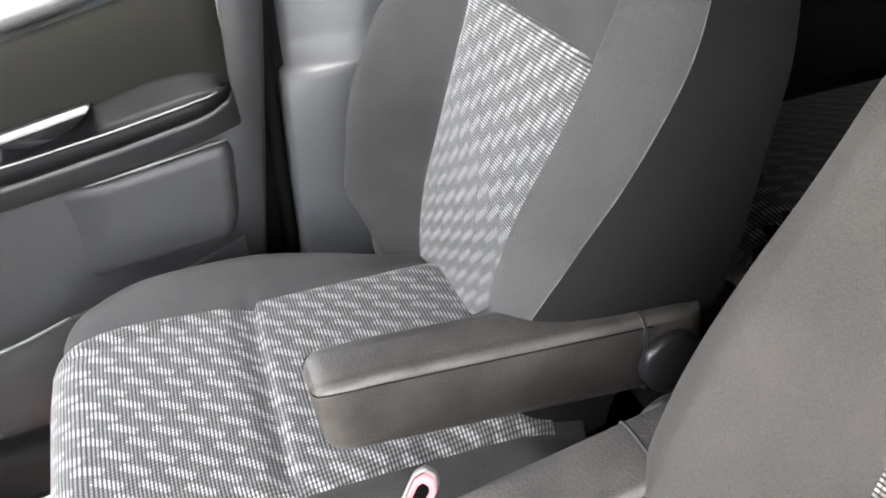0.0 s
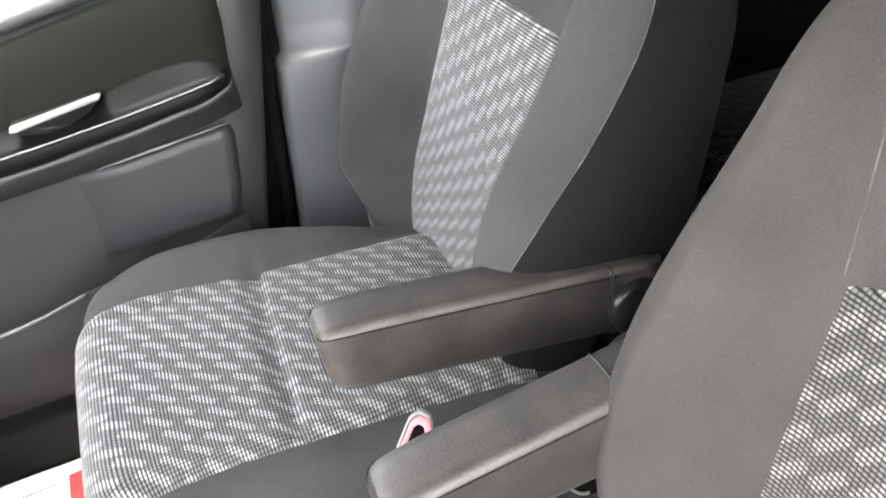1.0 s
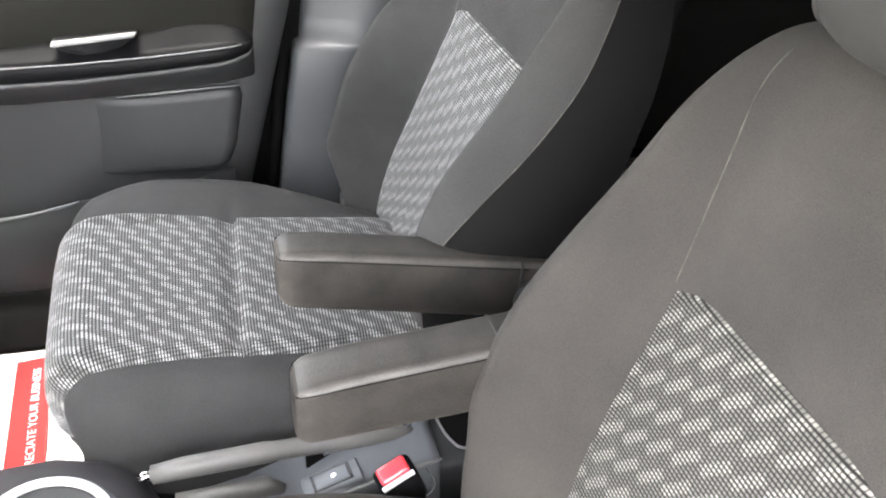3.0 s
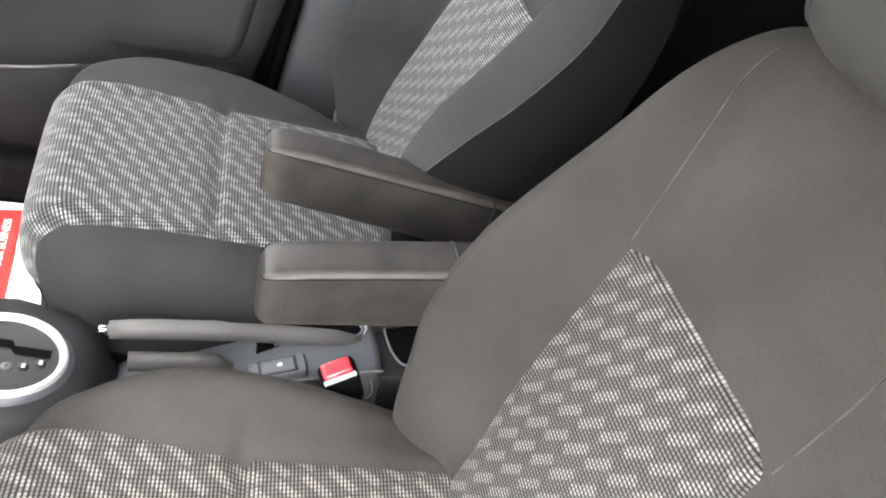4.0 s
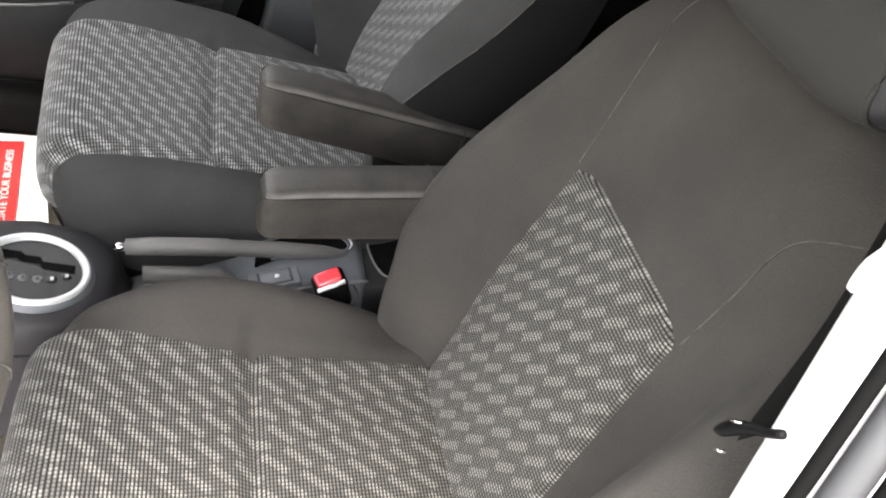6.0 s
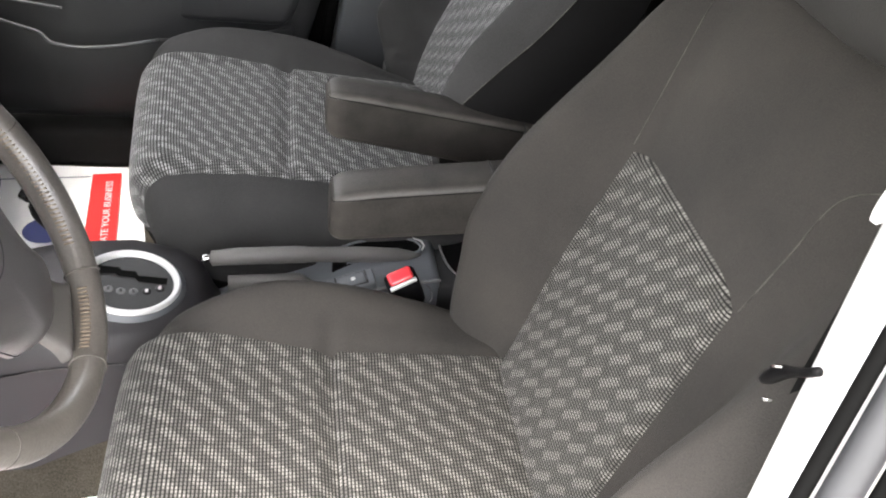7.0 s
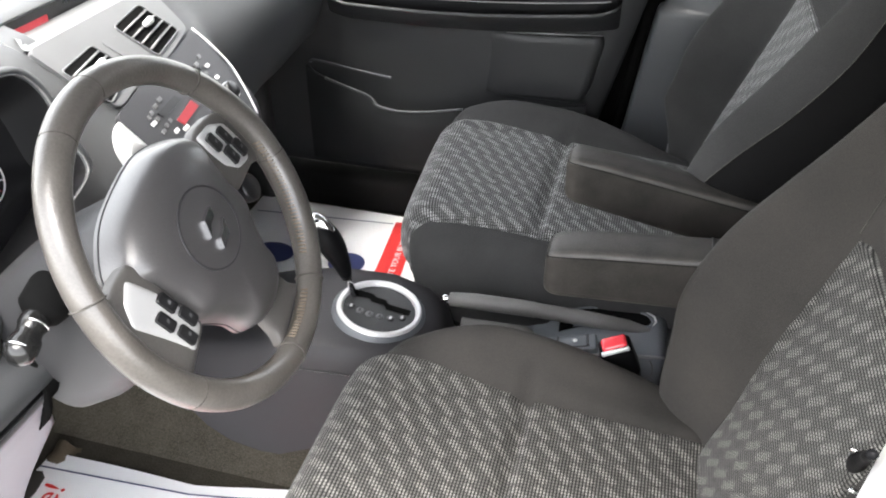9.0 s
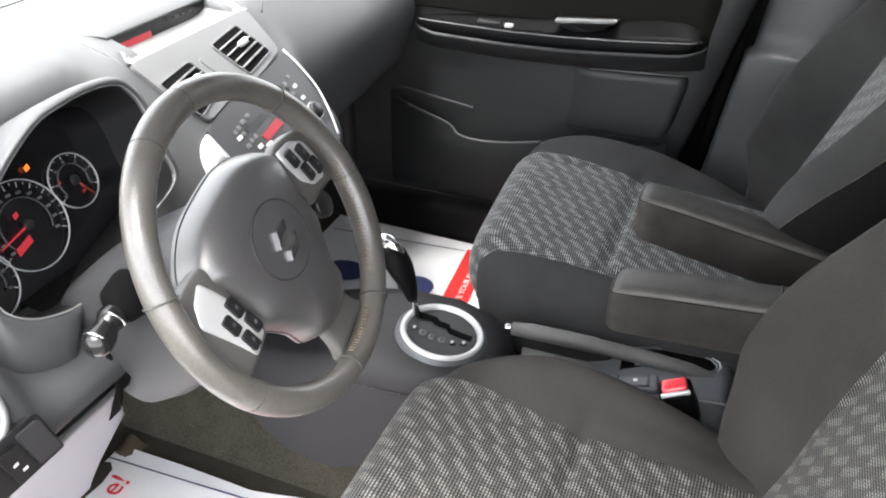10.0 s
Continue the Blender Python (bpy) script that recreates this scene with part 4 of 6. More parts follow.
# side outlines (x, z) from the windscreen down to the underside, across the car
SECTIONS = [
    (-0.66, [(-0.95, 0.68), (-0.70, 0.725), (-0.50, 0.735), (-0.38, 0.72), (-0.27, 0.66), (-0.18, 0.585), (-0.150, 0.53), (-0.150, 0.474), (-0.40, 0.44)]),
    (-0.575, [(-0.97, 0.70), (-0.70, 0.735), (-0.50, 0.745), (-0.38, 0.73), (-0.27, 0.66), (-0.18, 0.585), (-0.150, 0.53), (-0.150, 0.474), (-0.40, 0.44)]),
    (-0.53, [(-1.0, 0.715), (-0.72, 0.742), (-0.55, 0.748), (-0.44, 0.744), (-0.365, 0.728), (-0.348, 0.69), (-0.335, 0.60), (-0.29, 0.55), (-0.21, 0.535), (-0.152, 0.474), (-0.40, 0.43)]),
    (-0.24, [(-1.0, 0.72), (-0.72, 0.745), (-0.57, 0.750), (-0.44, 0.744), (-0.365, 0.728), (-0.348, 0.69), (-0.335, 0.60), (-0.29, 0.55), (-0.22, 0.52), (-0.155, 0.46), (-0.40, 0.42)]),
    (-0.180, [(-1.0, 0.72), (-0.75, 0.745), (-0.60, 0.750), (-0.50, 0.746), (-0.42, 0.734), (-0.37, 0.714), (-0.33, 0.684), (-0.27, 0.61), (-0.19, 0.53), (-0.13, 0.43), (-0.30, 0.36)]),
    (-0.148, [(-1.0, 0.72), (-0.75, 0.745), (-0.60, 0.749), (-0.50, 0.744), (-0.42, 0.730), (-0.38, 0.716), (-0.343, 0.700), (-0.25, 0.605), (-0.165, 0.52), (-0.155, 0.44), (-0.21, 0.36), (-0.30, 0.30)]),
    (-0.122, [(-1.0, 0.72), (-0.75, 0.742), (-0.60, 0.742), (-0.50, 0.730), (-0.41, 0.690), (-0.348, 0.695), (-0.25, 0.605), (-0.165, 0.52), (-0.160, 0.44), (-0.22, 0.36), (-0.30, 0.30)]),
    (0.122, [(-1.0, 0.72), (-0.75, 0.742), (-0.60, 0.742), (-0.50, 0.730), (-0.41, 0.690), (-0.348, 0.695), (-0.25, 0.605), (-0.175, 0.52), (-0.20, 0.44), (-0.26, 0.36), (-0.34, 0.32)]),
    (0.150, [(-1.0, 0.72), (-0.75, 0.748), (-0.60, 0.75), (-0.48, 0.742), (-0.40, 0.72), (-0.345, 0.700), (-0.255, 0.605), (-0.19, 0.52), (-0.23, 0.44), (-0.28, 0.38), (-0.36, 0.33)]),
    (0.19, [(-1.0, 0.72), (-0.74, 0.752), (-0.56, 0.757), (-0.43, 0.738), (-0.345, 0.70), (-0.285, 0.62), (-0.27, 0.52), (-0.30, 0.43), (-0.50, 0.38)]),
    (0.42, [(-0.98, 0.71), (-0.72, 0.755), (-0.54, 0.757), (-0.42, 0.738), (-0.335, 0.69), (-0.275, 0.615), (-0.275, 0.53), (-0.33, 0.43), (-0.52, 0.38)]),
    (0.665, [(-0.95, 0.69), (-0.70, 0.745), (-0.52, 0.745), (-0.41, 0.725), (-0.335, 0.68), (-0.285, 0.60), (-0.29, 0.53), (-0.345, 0.43), (-0.52, 0.38)]),
]
rows = []
for y, pts in SECTIONS:
    line, _ = curve_at([Vector((x, y, z)) for x, z in pts], 60)
    rows.append(line)
fine = []
for k in range(len(rows) - 1):
    n = max(2, int((SECTIONS[k + 1][0] - SECTIONS[k][0]) / 0.012))
    for m in range(n):
        t = smooth01(0, 1, m / n)
        fine.append([a.lerp(b, t) + Vector((0, (m / n - t) * (b.y - a.y), 0)) for a, b in zip(rows[k], rows[k + 1])])
fine.append(rows[-1])
bm = bmesh.new()
skin(bm, fine)
part("dash_body", bm, DASH_GREY, dash)

# the sloping centre face: y across, d down the slope
A45 = math.sqrt(0.5)


def face(y, d, h=0.0):
    return Vector((-0.345 + A45 * (d + h), y, 0.703 - A45 * (d - h)))


def face_plate(name, outline, mat, parent, h0, h1, label="", bevel=0.002):
    """A plate on the centre face from an outline in (y, d)."""
    bm = bmesh.new()
    a = [bm.verts.new(face(y, d, h0)) for y, d in outline]
    b = [bm.verts.new(face(y, d, h1)) for y, d in outline]
    n = len(outline)
    top = bm.faces.new(b)
    for i in range(n):
        bm.faces.new([a[i], a[(i + 1) % n], b[(i + 1) % n], b[i]])
    if bevel:
        bmesh.ops.bevel(bm, geom=list(top.edges), offset=bevel, segments=2, profile=0.5, affect="EDGES")
    return part(name, bm, mat, parent, label, smooth=False)


stack = face_plate("centre_trim", rounded([(-0.142, 0.0), (0.134, -0.002), (0.132, 0.080), (0.060, 0.098), (-0.040, 0.108), (-0.100, 0.120), (-0.128, 0.060)], 0.010), SILVER_DULL, dash, -0.006, 0.004, "silver painted centre trim")
for pts in ([(-0.128, 0.0425), (-0.052, 0.0325), (-0.031, 0.086), (-0.107, 0.109)], [(0.0075, 0.026), (0.0845, 0.0155), (0.1095, 0.0765), (0.032, 0.092)]):
    # black plate paints the shade inside the vent
    vent = face_plate("air_vent", rounded(pts, 0.007), VOID, dash, 0.002, 0.0050, "black air vent with slats", 0.0005)
    c = [Vector(p) for p in pts]
    edge = [face(p[0], p[1], 0.0055) for p in rounded(pts, 0.007)]
    bm = bmesh.new()
    tube(bm, edge, 0.0014, 6, True, up=Vector((A45, 0, A45)))
    part("vent_frame", bm, SILVER_DULL, vent)
    for k in range(4):
        t = (k + 1) / 5
        p, q = c[0].lerp(c[3], t), c[1].lerp(c[2], t)
        bm = bmesh.new()
        p, q = p.lerp(q, 0.04), q.lerp(p, 0.04)
        tube(bm, [face(p.x, p.y, 0.0065), face(q.x, q.y, 0.0065)], 0.0024, 6, flat=0.5)
        part("slat", bm, SLAT, vent, "grey slat")
    m = (c[0] + c[1] + c[2] + c[3]) / 4
    bm = bmesh.new()
    p = m.lerp(c[1], 0.22)
    tube(bm, [face(p.x - 0.009, p.y + 0.002, 0.0105), face(p.x + 0.009, p.y, 0.0105)], [0.0045, 0.0055], 8)
    part("vent_tab", bm, SILVER_BRIGHT, vent, "silver vent tab")
hz = face_plate("hazard_panel", rounded([(-0.034, 0.0365), (-0.004, 0.0345), (0.021, 0.086), (-0.012, 0.093)], 0.005), SILVER_DULL, dash, 0.0, 0.0055, "silver plate between the vents")
# audio and climate face
radio = face_plate("audio_panel", rounded([(-0.122, 0.127), (-0.040, 0.110), (0.060, 0.100), (0.132, 0.088), (0.134, 0.145), (0.118, 0.20), (0.104, 0.25), (-0.115, 0.26), (-0.120, 0.19)], 0.010), AUDIO, dash, -0.004, 0.008, "dark audio and climate panel")
bm = bmesh.new()
tube(bm, curve_at([face(0.134, 0.085, 0.007), face(0.137, 0.120, 0.009), face(0.134, 0.164, 0.010), face(0.118, 0.205, 0.010), face(0.098, 0.245, 0.008)], 30)[0], 0.0020, 8)
part("bezel_edge", bm, SILVER, dash, "silver edge of the panel")
face_plate("radio_display", [(-0.045, 0.1775), (0.006, 0.168), (0.010, 0.181), (-0.040, 0.189)], LED_RED, radio, 0.007, 0.0095, "lit red radio display", 0)
face_plate("disc_slot", [(-0.0635, 0.1545), (-0.0115, 0.149), (-0.006, 0.159), (-0.060, 0.1645)], PLASTIC_BLACK, radio, 0.007, 0.0095, "black disc slot", 0)
for y, d, w, mat in [(-0.084, 0.150, 0.007, RUBBER_GREY), (-0.074, 0.147, 0.007, SILVER_DULL), (-0.060, 0.143, 0.009, RUBBER_GREY), (-0.044, 0.139, 0.009, SILVER_DULL), (-0.088, 0.160, 0.011, SILVER_BRIGHT), (-0.074, 0.158, 0.006, RUBBER_GREY), (-0.084, 0.176, 0.009, SILVER_DULL), (-0.070, 0.172, 0.006, RUBBER_GREY), (-0.058, 0.170, 0.006, SILVER_DULL), (-0.066, 0.186, 0.010, SILVER_BRIGHT), (-0.050, 0.191, 0.014, SILVER_BRIGHT), (0.090, 0.123, 0.008, SILVER_DULL), (0.071, 0.130, 0.010, SILVER_DULL), (0.073, 0.138, 0.009, PLASTIC_BLACK), (0.088, 0.141, 0.009, SILVER_BRIGHT), (0.071, 0.149, 0.010, RUBBER_GREY), (0.085, 0.163, 0.009, SILVER_BRIGHT), (0.076, 0.182, 0.012, SILVER_BRIGHT), (0.05, 0.20, 0.010, PLASTIC_BLACK)]:
    face_plate("button", rounded([(y, d), (y + w, d - 0.001), (y + w, d + 0.005), (y, d + 0.006)], 0.0015, 3), mat, radio, 0.007, 0.0100, "", 0.0008)
bm = bmesh.new()
disc(bm, face(0.090, 0.193, 0.006), (A45, 0, A45), 0.013, 0.012, 28)
knob = part("knob", bm, PLASTIC_BLACK, radio, "round climate knob")
bm = bmesh.new()
disc(bm, face(0.090, 0.193, 0.007), (A45, 0, A45), 0.0155, 0.005, 28, 0.0125)
part("knob_ring", bm, CHROME, knob, "chrome ring")
# silver wing on the driver side of the panel
bm = bmesh.new()
wing = [(-0.121, 0.130), (-0.146, 0.142), (-0.158, 0.158), (-0.168, 0.188), (-0.117, 0.192)]
a = [face(y, d, 0.006) for y, d in curve_flat(wing)]
c0 = sum(a, Vector()) / len(a)
vs = [bm.verts.new(p) for p in a]
vc = bm.verts.new(c0 + Vector((A45, 0, A45)) * 0.012)
low = [bm.verts.new(p - Vector((A45, 0, A45)) * 0.02) for p in a]
for i in range(len(vs)):
    j = (i + 1) % len(vs)
    bm.faces.new([vs[i], vs[j], vc])
    bm.faces.new([low[i], low[j], vs[j], vs[i]])
part("side_wing", bm, SILVER, dash, "silver side wing of the panel")

# display hood above the vents: a scooped shelf with the clock display at its back
def shelf_half(x):
    """Half the width of the scooped shelf at a depth."""
    return 0.112 + 0.028 * smooth01(-0.40, -0.345, x)


bm = bmesh.new()
rows = []
for k in range(25):
    f_ = -1 + k / 12
    e = 1 - abs(f_) ** 8
    rows.append([Vector((x, f_ * shelf_half(x), z + 0.012 * (1 - e) * (x < -0.36))) for x, z in [(-0.343, 0.7050), (-0.352, 0.7062), (-0.365, 0.7045), (-0.385, 0.7005), (-0.398, 0.6995), (-0.403, 0.7005)]])
skin(bm, rows)
hood = part("display_hood", bm, SILVER_DULL, dash, "silver grey display shelf")
bm = bmesh.new()
rows = []
for k in range(25):
    f_ = -1 + k / 12
    e = smooth01(0.70, 1.0, abs(f_))
    rows.append([Vector((x, f_ * (0.116 + 0.07 * smooth01(-0.40, -0.50, x)), z - 0.014 * e * smooth01(-0.40, -0.46, x))) for x, z in [(-0.404, 0.7215), (-0.3985, 0.7225), (-0.4005, 0.7265), (-0.42, 0.7315), (-0.47, 0.7425), (-0.52, 0.7480), (-0.62, 0.7500), (-0.74, 0.742)]])
skin(bm, rows)
part("hood_top", bm, DASH_GREY, hood, "grey lid over the display")
bm = bmesh.new()
prism(bm, [(-0.4020, 0.698), (-0.4025, 0.7235), (-0.406, 0.7235), (-0.406, 0.698)], -0.114, 0.114, 1)
part("display", bm, SCREEN, hood, "black display glass", False)
bm = bmesh.new()
prism(bm, [(-0.4008, 0.6995), (-0.4012, 0.7095), (-0.403, 0.7095), (-0.403, 0.6995)], -0.100, -0.024, 1)
part("red_display", bm, LED_RED, hood, "lit red display", False)
for sy in (-1, 1):
    bm = bmesh.new()
    prism(bm, [(-0.346, 0.696), (-0.349, 0.7045), (-0.372, 0.7140), (-0.400, 0.7225), (-0.440, 0.731), (-0.440, 0.690)], sy * 0.108, sy * 0.145, 1, 0.002)
    part("hood_cheek", bm, DASH_GREY, hood, "grey cheek beside the display")
for k in range(4):
    bm = bmesh.new()
    box(bm, (-0.4022, 0.015 + 0.017 * k, 0.712), (-0.4005, 0.022 + 0.017 * k, 0.7145), 0.0)
    part("indicator", bm, DASH_GREY, hood, "", False)
# seams of the airbag cover and the small round vent at the far end
bm = bmesh.new()
tube(bm, curve_at([(-0.334, 0.165, 0.694), (-0.352, 0.20, 0.704), (-0.385, 0.27, 0.7225), (-0.415, 0.34, 0.7365), (-0.44, 0.42, 0.744)], 30)[0], 0.0012, 6)
part("airbag_seam", bm, PLASTIC_BLACK, dash, "dark seam of the airbag cover")
bm = bmesh.new()
disc(bm, (-0.372, 0.575, 0.702), (0.75, 0, 0.66), 0.040, 0.008, 32, 0.030)
rv = part("round_vent", bm, DASH_GREY, dash, "round air vent")
bm = bmesh.new()
disc(bm, (-0.374, 0.575, 0.701), (0.75, 0, 0.66), 0.031, 0.006, 32)
part("vent_core", bm, PLASTIC_BLACK, rv)
for k in range(2):
    bm = bmesh.new()
    box(bm, (-0.66 + 0.075 * k, -0.20 + 0.04 * k, 0.738), (-0.645 + 0.075 * k, 0.25, 0.7505), 0.001)
    part("defrost_slot", bm, PLASTIC_BLACK, dash, "black defroster slot", False)

# instrument binnacle
bin_ = thing("instrument_cluster", "dark instrument cluster with lit red needles under a grey hood", "instrument panel", (-0.3, -0.375, 0.66))
A65 = radians(65)
PD, PN = Vector((math.cos(A65), 0, -math.sin(A65))), Vector((math.sin(A65), 0, math.cos(A65)))


def pod(y, d, h=0.0):
    return Vector((-0.25, y, 0.70)) + PD * d + PN * h


RIM = [(-0.515, 0.06), (-0.475, 0.022), (-0.443, -0.002), (-0.381, -0.030), (-0.335, -0.037), (-0.291, -0.038), (-0.252, -0.030), (-0.237, -0.007), (-0.236, 0.02), (-0.241, 0.055), (-0.240, 0.087), (-0.252, 0.103), (-0.296, 0.116), (-0.376, 0.137), (-0.441, 0.152), (-0.478, 0.146), (-0.508, 0.131), (-0.525, 0.105)]
ring0 = curve_closed(RIM, 72)
cy, cd = -0.378, 0.055
rows = []
for k, h, drop in [(1.10, -0.075, 0.050), (1.12, -0.030, 0.052), (1.11, -0.012, 0.044), (1.075, 0.000, 0.022), (1.02, 0.003, 0.003), (1.0, -0.004, 0.0), (0.985, -0.03, 0.0), (0.95, -0.075, 0.0)]:
    ring = []
    for y, d in ring0:
        trim = 1 + (k - 1) * (1 - 0.9 * smooth01(0.085, 0.115, d) * smooth01(-0.475, -0.435, y)) if k > 1 else k
        ring.append(pod(cy + (y - cy) * trim, cd + (d - cd) * trim + drop * smooth01(0.06, 0.12, d) * smooth01(-0.43, -0.475, y), h))
    rows.append(ring)
bm = bmesh.new()
skin(bm, rows[:6], close_v=True)
part("hood", bm, DASH_GREY, bin_, "grey plastic cluster hood")
bm = bmesh.new()
skin(bm, rows[5:], close_v=True)
part("hood_lining", bm, PLASTIC_BLACK, bin_, "black lining of the hood")
bm = bmesh.new()
tube(bm, [pod(cy + (y - cy) * 1.004, cd + (d - cd) * 1.004, 0.001) for y, d in ring0], 0.0012, 6, True, up=PN)
part("rim_line", bm, RIDGE, bin_, "thin silver line round the opening")
bm = bmesh.new()
vs = [bm.verts.new(pod(cy + (y - cy) * 0.96, cd + (d - cd) * 0.96, -0.074)) for y, d in ring0]
bm.faces.new(vs)
part("dial_plate", bm, SCREEN, bin_, "black dial plate", False)


def dial(y, d, h=0.0):
    """A place on the dial plane."""
    return pod(y, d, -0.070 + h)


def dial_ring(y, d, r0, r1, mat, name, parent, lab="", a0=0, a1=360, n=48):
    bm = bmesh.new()
    rows = [[dial(y + r * math.cos(radians(a0 + (a1 - a0) * k / n)), d + r * math.sin(radians(a0 + (a1 - a0) * k / n)), hh) for k in range(n + 1)] for r, hh in ((r0, 0), (r0, 0.002), (r1, 0.002), (r1, 0))]
    skin(bm, rows)
    return part(name, bm, mat, parent, lab)


for gy, gd, r, a_needle, lab in ((-0.406, 0.063, 0.053, 168, "speedometer dial"), (-0.322, 0.047, 0.034, 60, "fuel and temperature dial"), (-0.488, 0.096, 0.040, 120, "rev counter dial")):
    g = dial_ring(gy, gd, r - 0.0011, r, SILVER, "dial_ring", bin_, lab)
    dial_ring(gy, gd, 0.60 * r, 0.60 * r + 0.0006, SILVER_DULL, "inner_ring", g, "", 150, 390)
    n = 25 if r > 0.05 else 13
    for k in range(n):
        a = radians(150 + 240 * k / (n - 1))
        bm = bmesh.new()
        p, q = (0.82 if k % 2 == 0 else 0.88) * r, 0.94 * r
        tube(bm, [dial(gy + p * math.cos(a), gd + p * math.sin(a), 0.001), dial(gy + q * math.cos(a), gd + q * math.sin(a), 0.001)], 0.0006 if k % 2 == 0 else 0.0004, 4)
        part("tick", bm, DIAL_WHITE, g)
        if k % 2 == 0:
            c, s_ = math.cos(a), math.sin(a)
            wide = 0.0034 if r > 0.05 else 0.0020
            bm = bmesh.new()
            vs = [bm.verts.new(dial(gy + 0.71 * r * c + u, gd + 0.71 * r * s_ + v, 0.001)) for u, v in ((-wide, -0.0016), (wide, -0.0016), (wide, 0.0016), (-wide, 0.0016))]
            bm.faces.new(vs)
            part("number_bar", bm, RUBBER_GREY, g, "", False)
    a = radians(a_needle)
    bm = bmesh.new()
    tube(bm, [dial(gy, gd, 0.004), dial(gy + 0.85 * r * math.cos(a), gd + 0.85 * r * math.sin(a), 0.004)], [0.0016, 0.0008], 6)
    part("needle", bm, LED_RED if r > 0.05 else RED_DIM, g, "red needle")
    bm = bmesh.new()
    disc(bm, dial(gy, gd, 0.002), PN, 0.006, 0.004, 20)
    part("needle_hub", bm, PLASTIC_BLACK, g)
for (y, d, w, h), mat, nm in (((-0.434, 0.080, 0.024, 0.009), LED_RED, "odometer"), ((-0.415, 0.046, 0.007, 0.006), LED_RED, "warning_light"), ((-0.371, 0.007, 0.007, 0.006), LED_ORANGE, "warning_light"), ((-0.343, 0.040, 0.004, 0.004), RED_DIM, "warning_light"), ((-0.320, 0.062, 0.006, 0.004), RED_DIM, "warning_light")):
    bm = bmesh.new()
    vs = [bm.verts.new(dial(*p, 0.0015)) for p in ((y, d), (y + w, d - 0.3 * w), (y + w, d + h - 0.3 * w), (y, d + h))]
    bm.faces.new(vs)
    part(nm, bm, mat, bin_, "lit warning display", False)

# black sheet where the column leaves the dashboard, painting in the gap's shade
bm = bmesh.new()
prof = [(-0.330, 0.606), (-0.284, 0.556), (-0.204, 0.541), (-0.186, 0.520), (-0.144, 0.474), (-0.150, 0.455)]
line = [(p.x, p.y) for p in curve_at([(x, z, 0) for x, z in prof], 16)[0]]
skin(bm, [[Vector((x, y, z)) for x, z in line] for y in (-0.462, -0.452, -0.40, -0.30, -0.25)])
part("column_gap_sheet", bm, VOID, dash, "black sheet for the shaded gap round the steering column")

# lower panels of the driver side
low_panel = thing("knee_panel", "grey plastic knee panel under the steering column", "dash panel", (-0.2, -0.55, 0.4))
bm = bmesh.new()
rows = []
for y in [-0.665, -0.60, -0.52, -0.475, -0.46]:
    rows.append([Vector((x, y, z)) for x, z in [(-0.156, 0.4675), (-0.1500, 0.4655), (-0.1525, 0.456), (-0.160, 0.452), (-0.30, 0.440), (-0.45, 0.43)]])
skin(bm, rows)
part("lower_cover", bm, DASH_GREY, low_panel)
bm = bmesh.new()
rows = []
for y0, y1 in ((-0.665, -0.665), (-0.60, -0.60), (-0.54, -0.525), (-0.49, -0.455), (-0.466, -0.412), (-0.461, -0.406), (-0.460, -0.405)):
    back = 0.02 if y0 == -0.460 else 0.0
    rows.append([Vector((x - back, y0 + (y1 - y0) * smooth01(0.452, 0.36, z), z)) for x, z in [(-0.157, 0.4560), (-0.1545, 0.4530), (-0.1560, 0.4480), (-0.180, 0.408), (-0.215, 0.350), (-0.250, 0.293), (-0.281, 0.242), (-0.310, 0.190), (-0.322, 0.165), (-0.340, 0.160), (-0.48, 0.20)]])
skin(bm, rows)
# pale colour paints in the reflection of the white paper mat
part("lower_trim", bm, PALE_TRIM, low_panel, "lower trim, pale lilac with the paper's reflection in its colour")
bm = bmesh.new()
tube(bm, [(-0.1510, -0.665, 0.4685), (-0.1510, -0.55, 0.4685), (-0.1515, -0.462, 0.4685)], 0.0022, 6)
part("gap_line", bm, PLASTIC_BLACK, low_panel, "dark gap between the panels")
# solid black tube in place of the shaded gap
bm = bmesh.new()
tube(bm, curve_at([(-0.175, -0.452, 0.530), (-0.158, -0.454, 0.495), (-0.152, -0.458, 0.468), (-0.158, -0.460, 0.435), (-0.176, -0.461, 0.405)], 20)[0], [0.004] * 6 + [0.0055] * 10 + [0.004, 0.003, 0.002, 0.001], 8)
part("side_gap", bm, VOID, low_panel, "black gap beside the column")
sw = thing("switch_panel", "black switch panel on the dashboard with grey blank", "switch", (-0.15, -0.59, 0.52))


def low_face(y, z, h=0.0):
    return Vector((-0.1350 + max(0.0, 0.53 - z) * -0.02 - max(0.0, z - 0.53) * 0.55 + h * 0.95, y, z + h * 0.3))


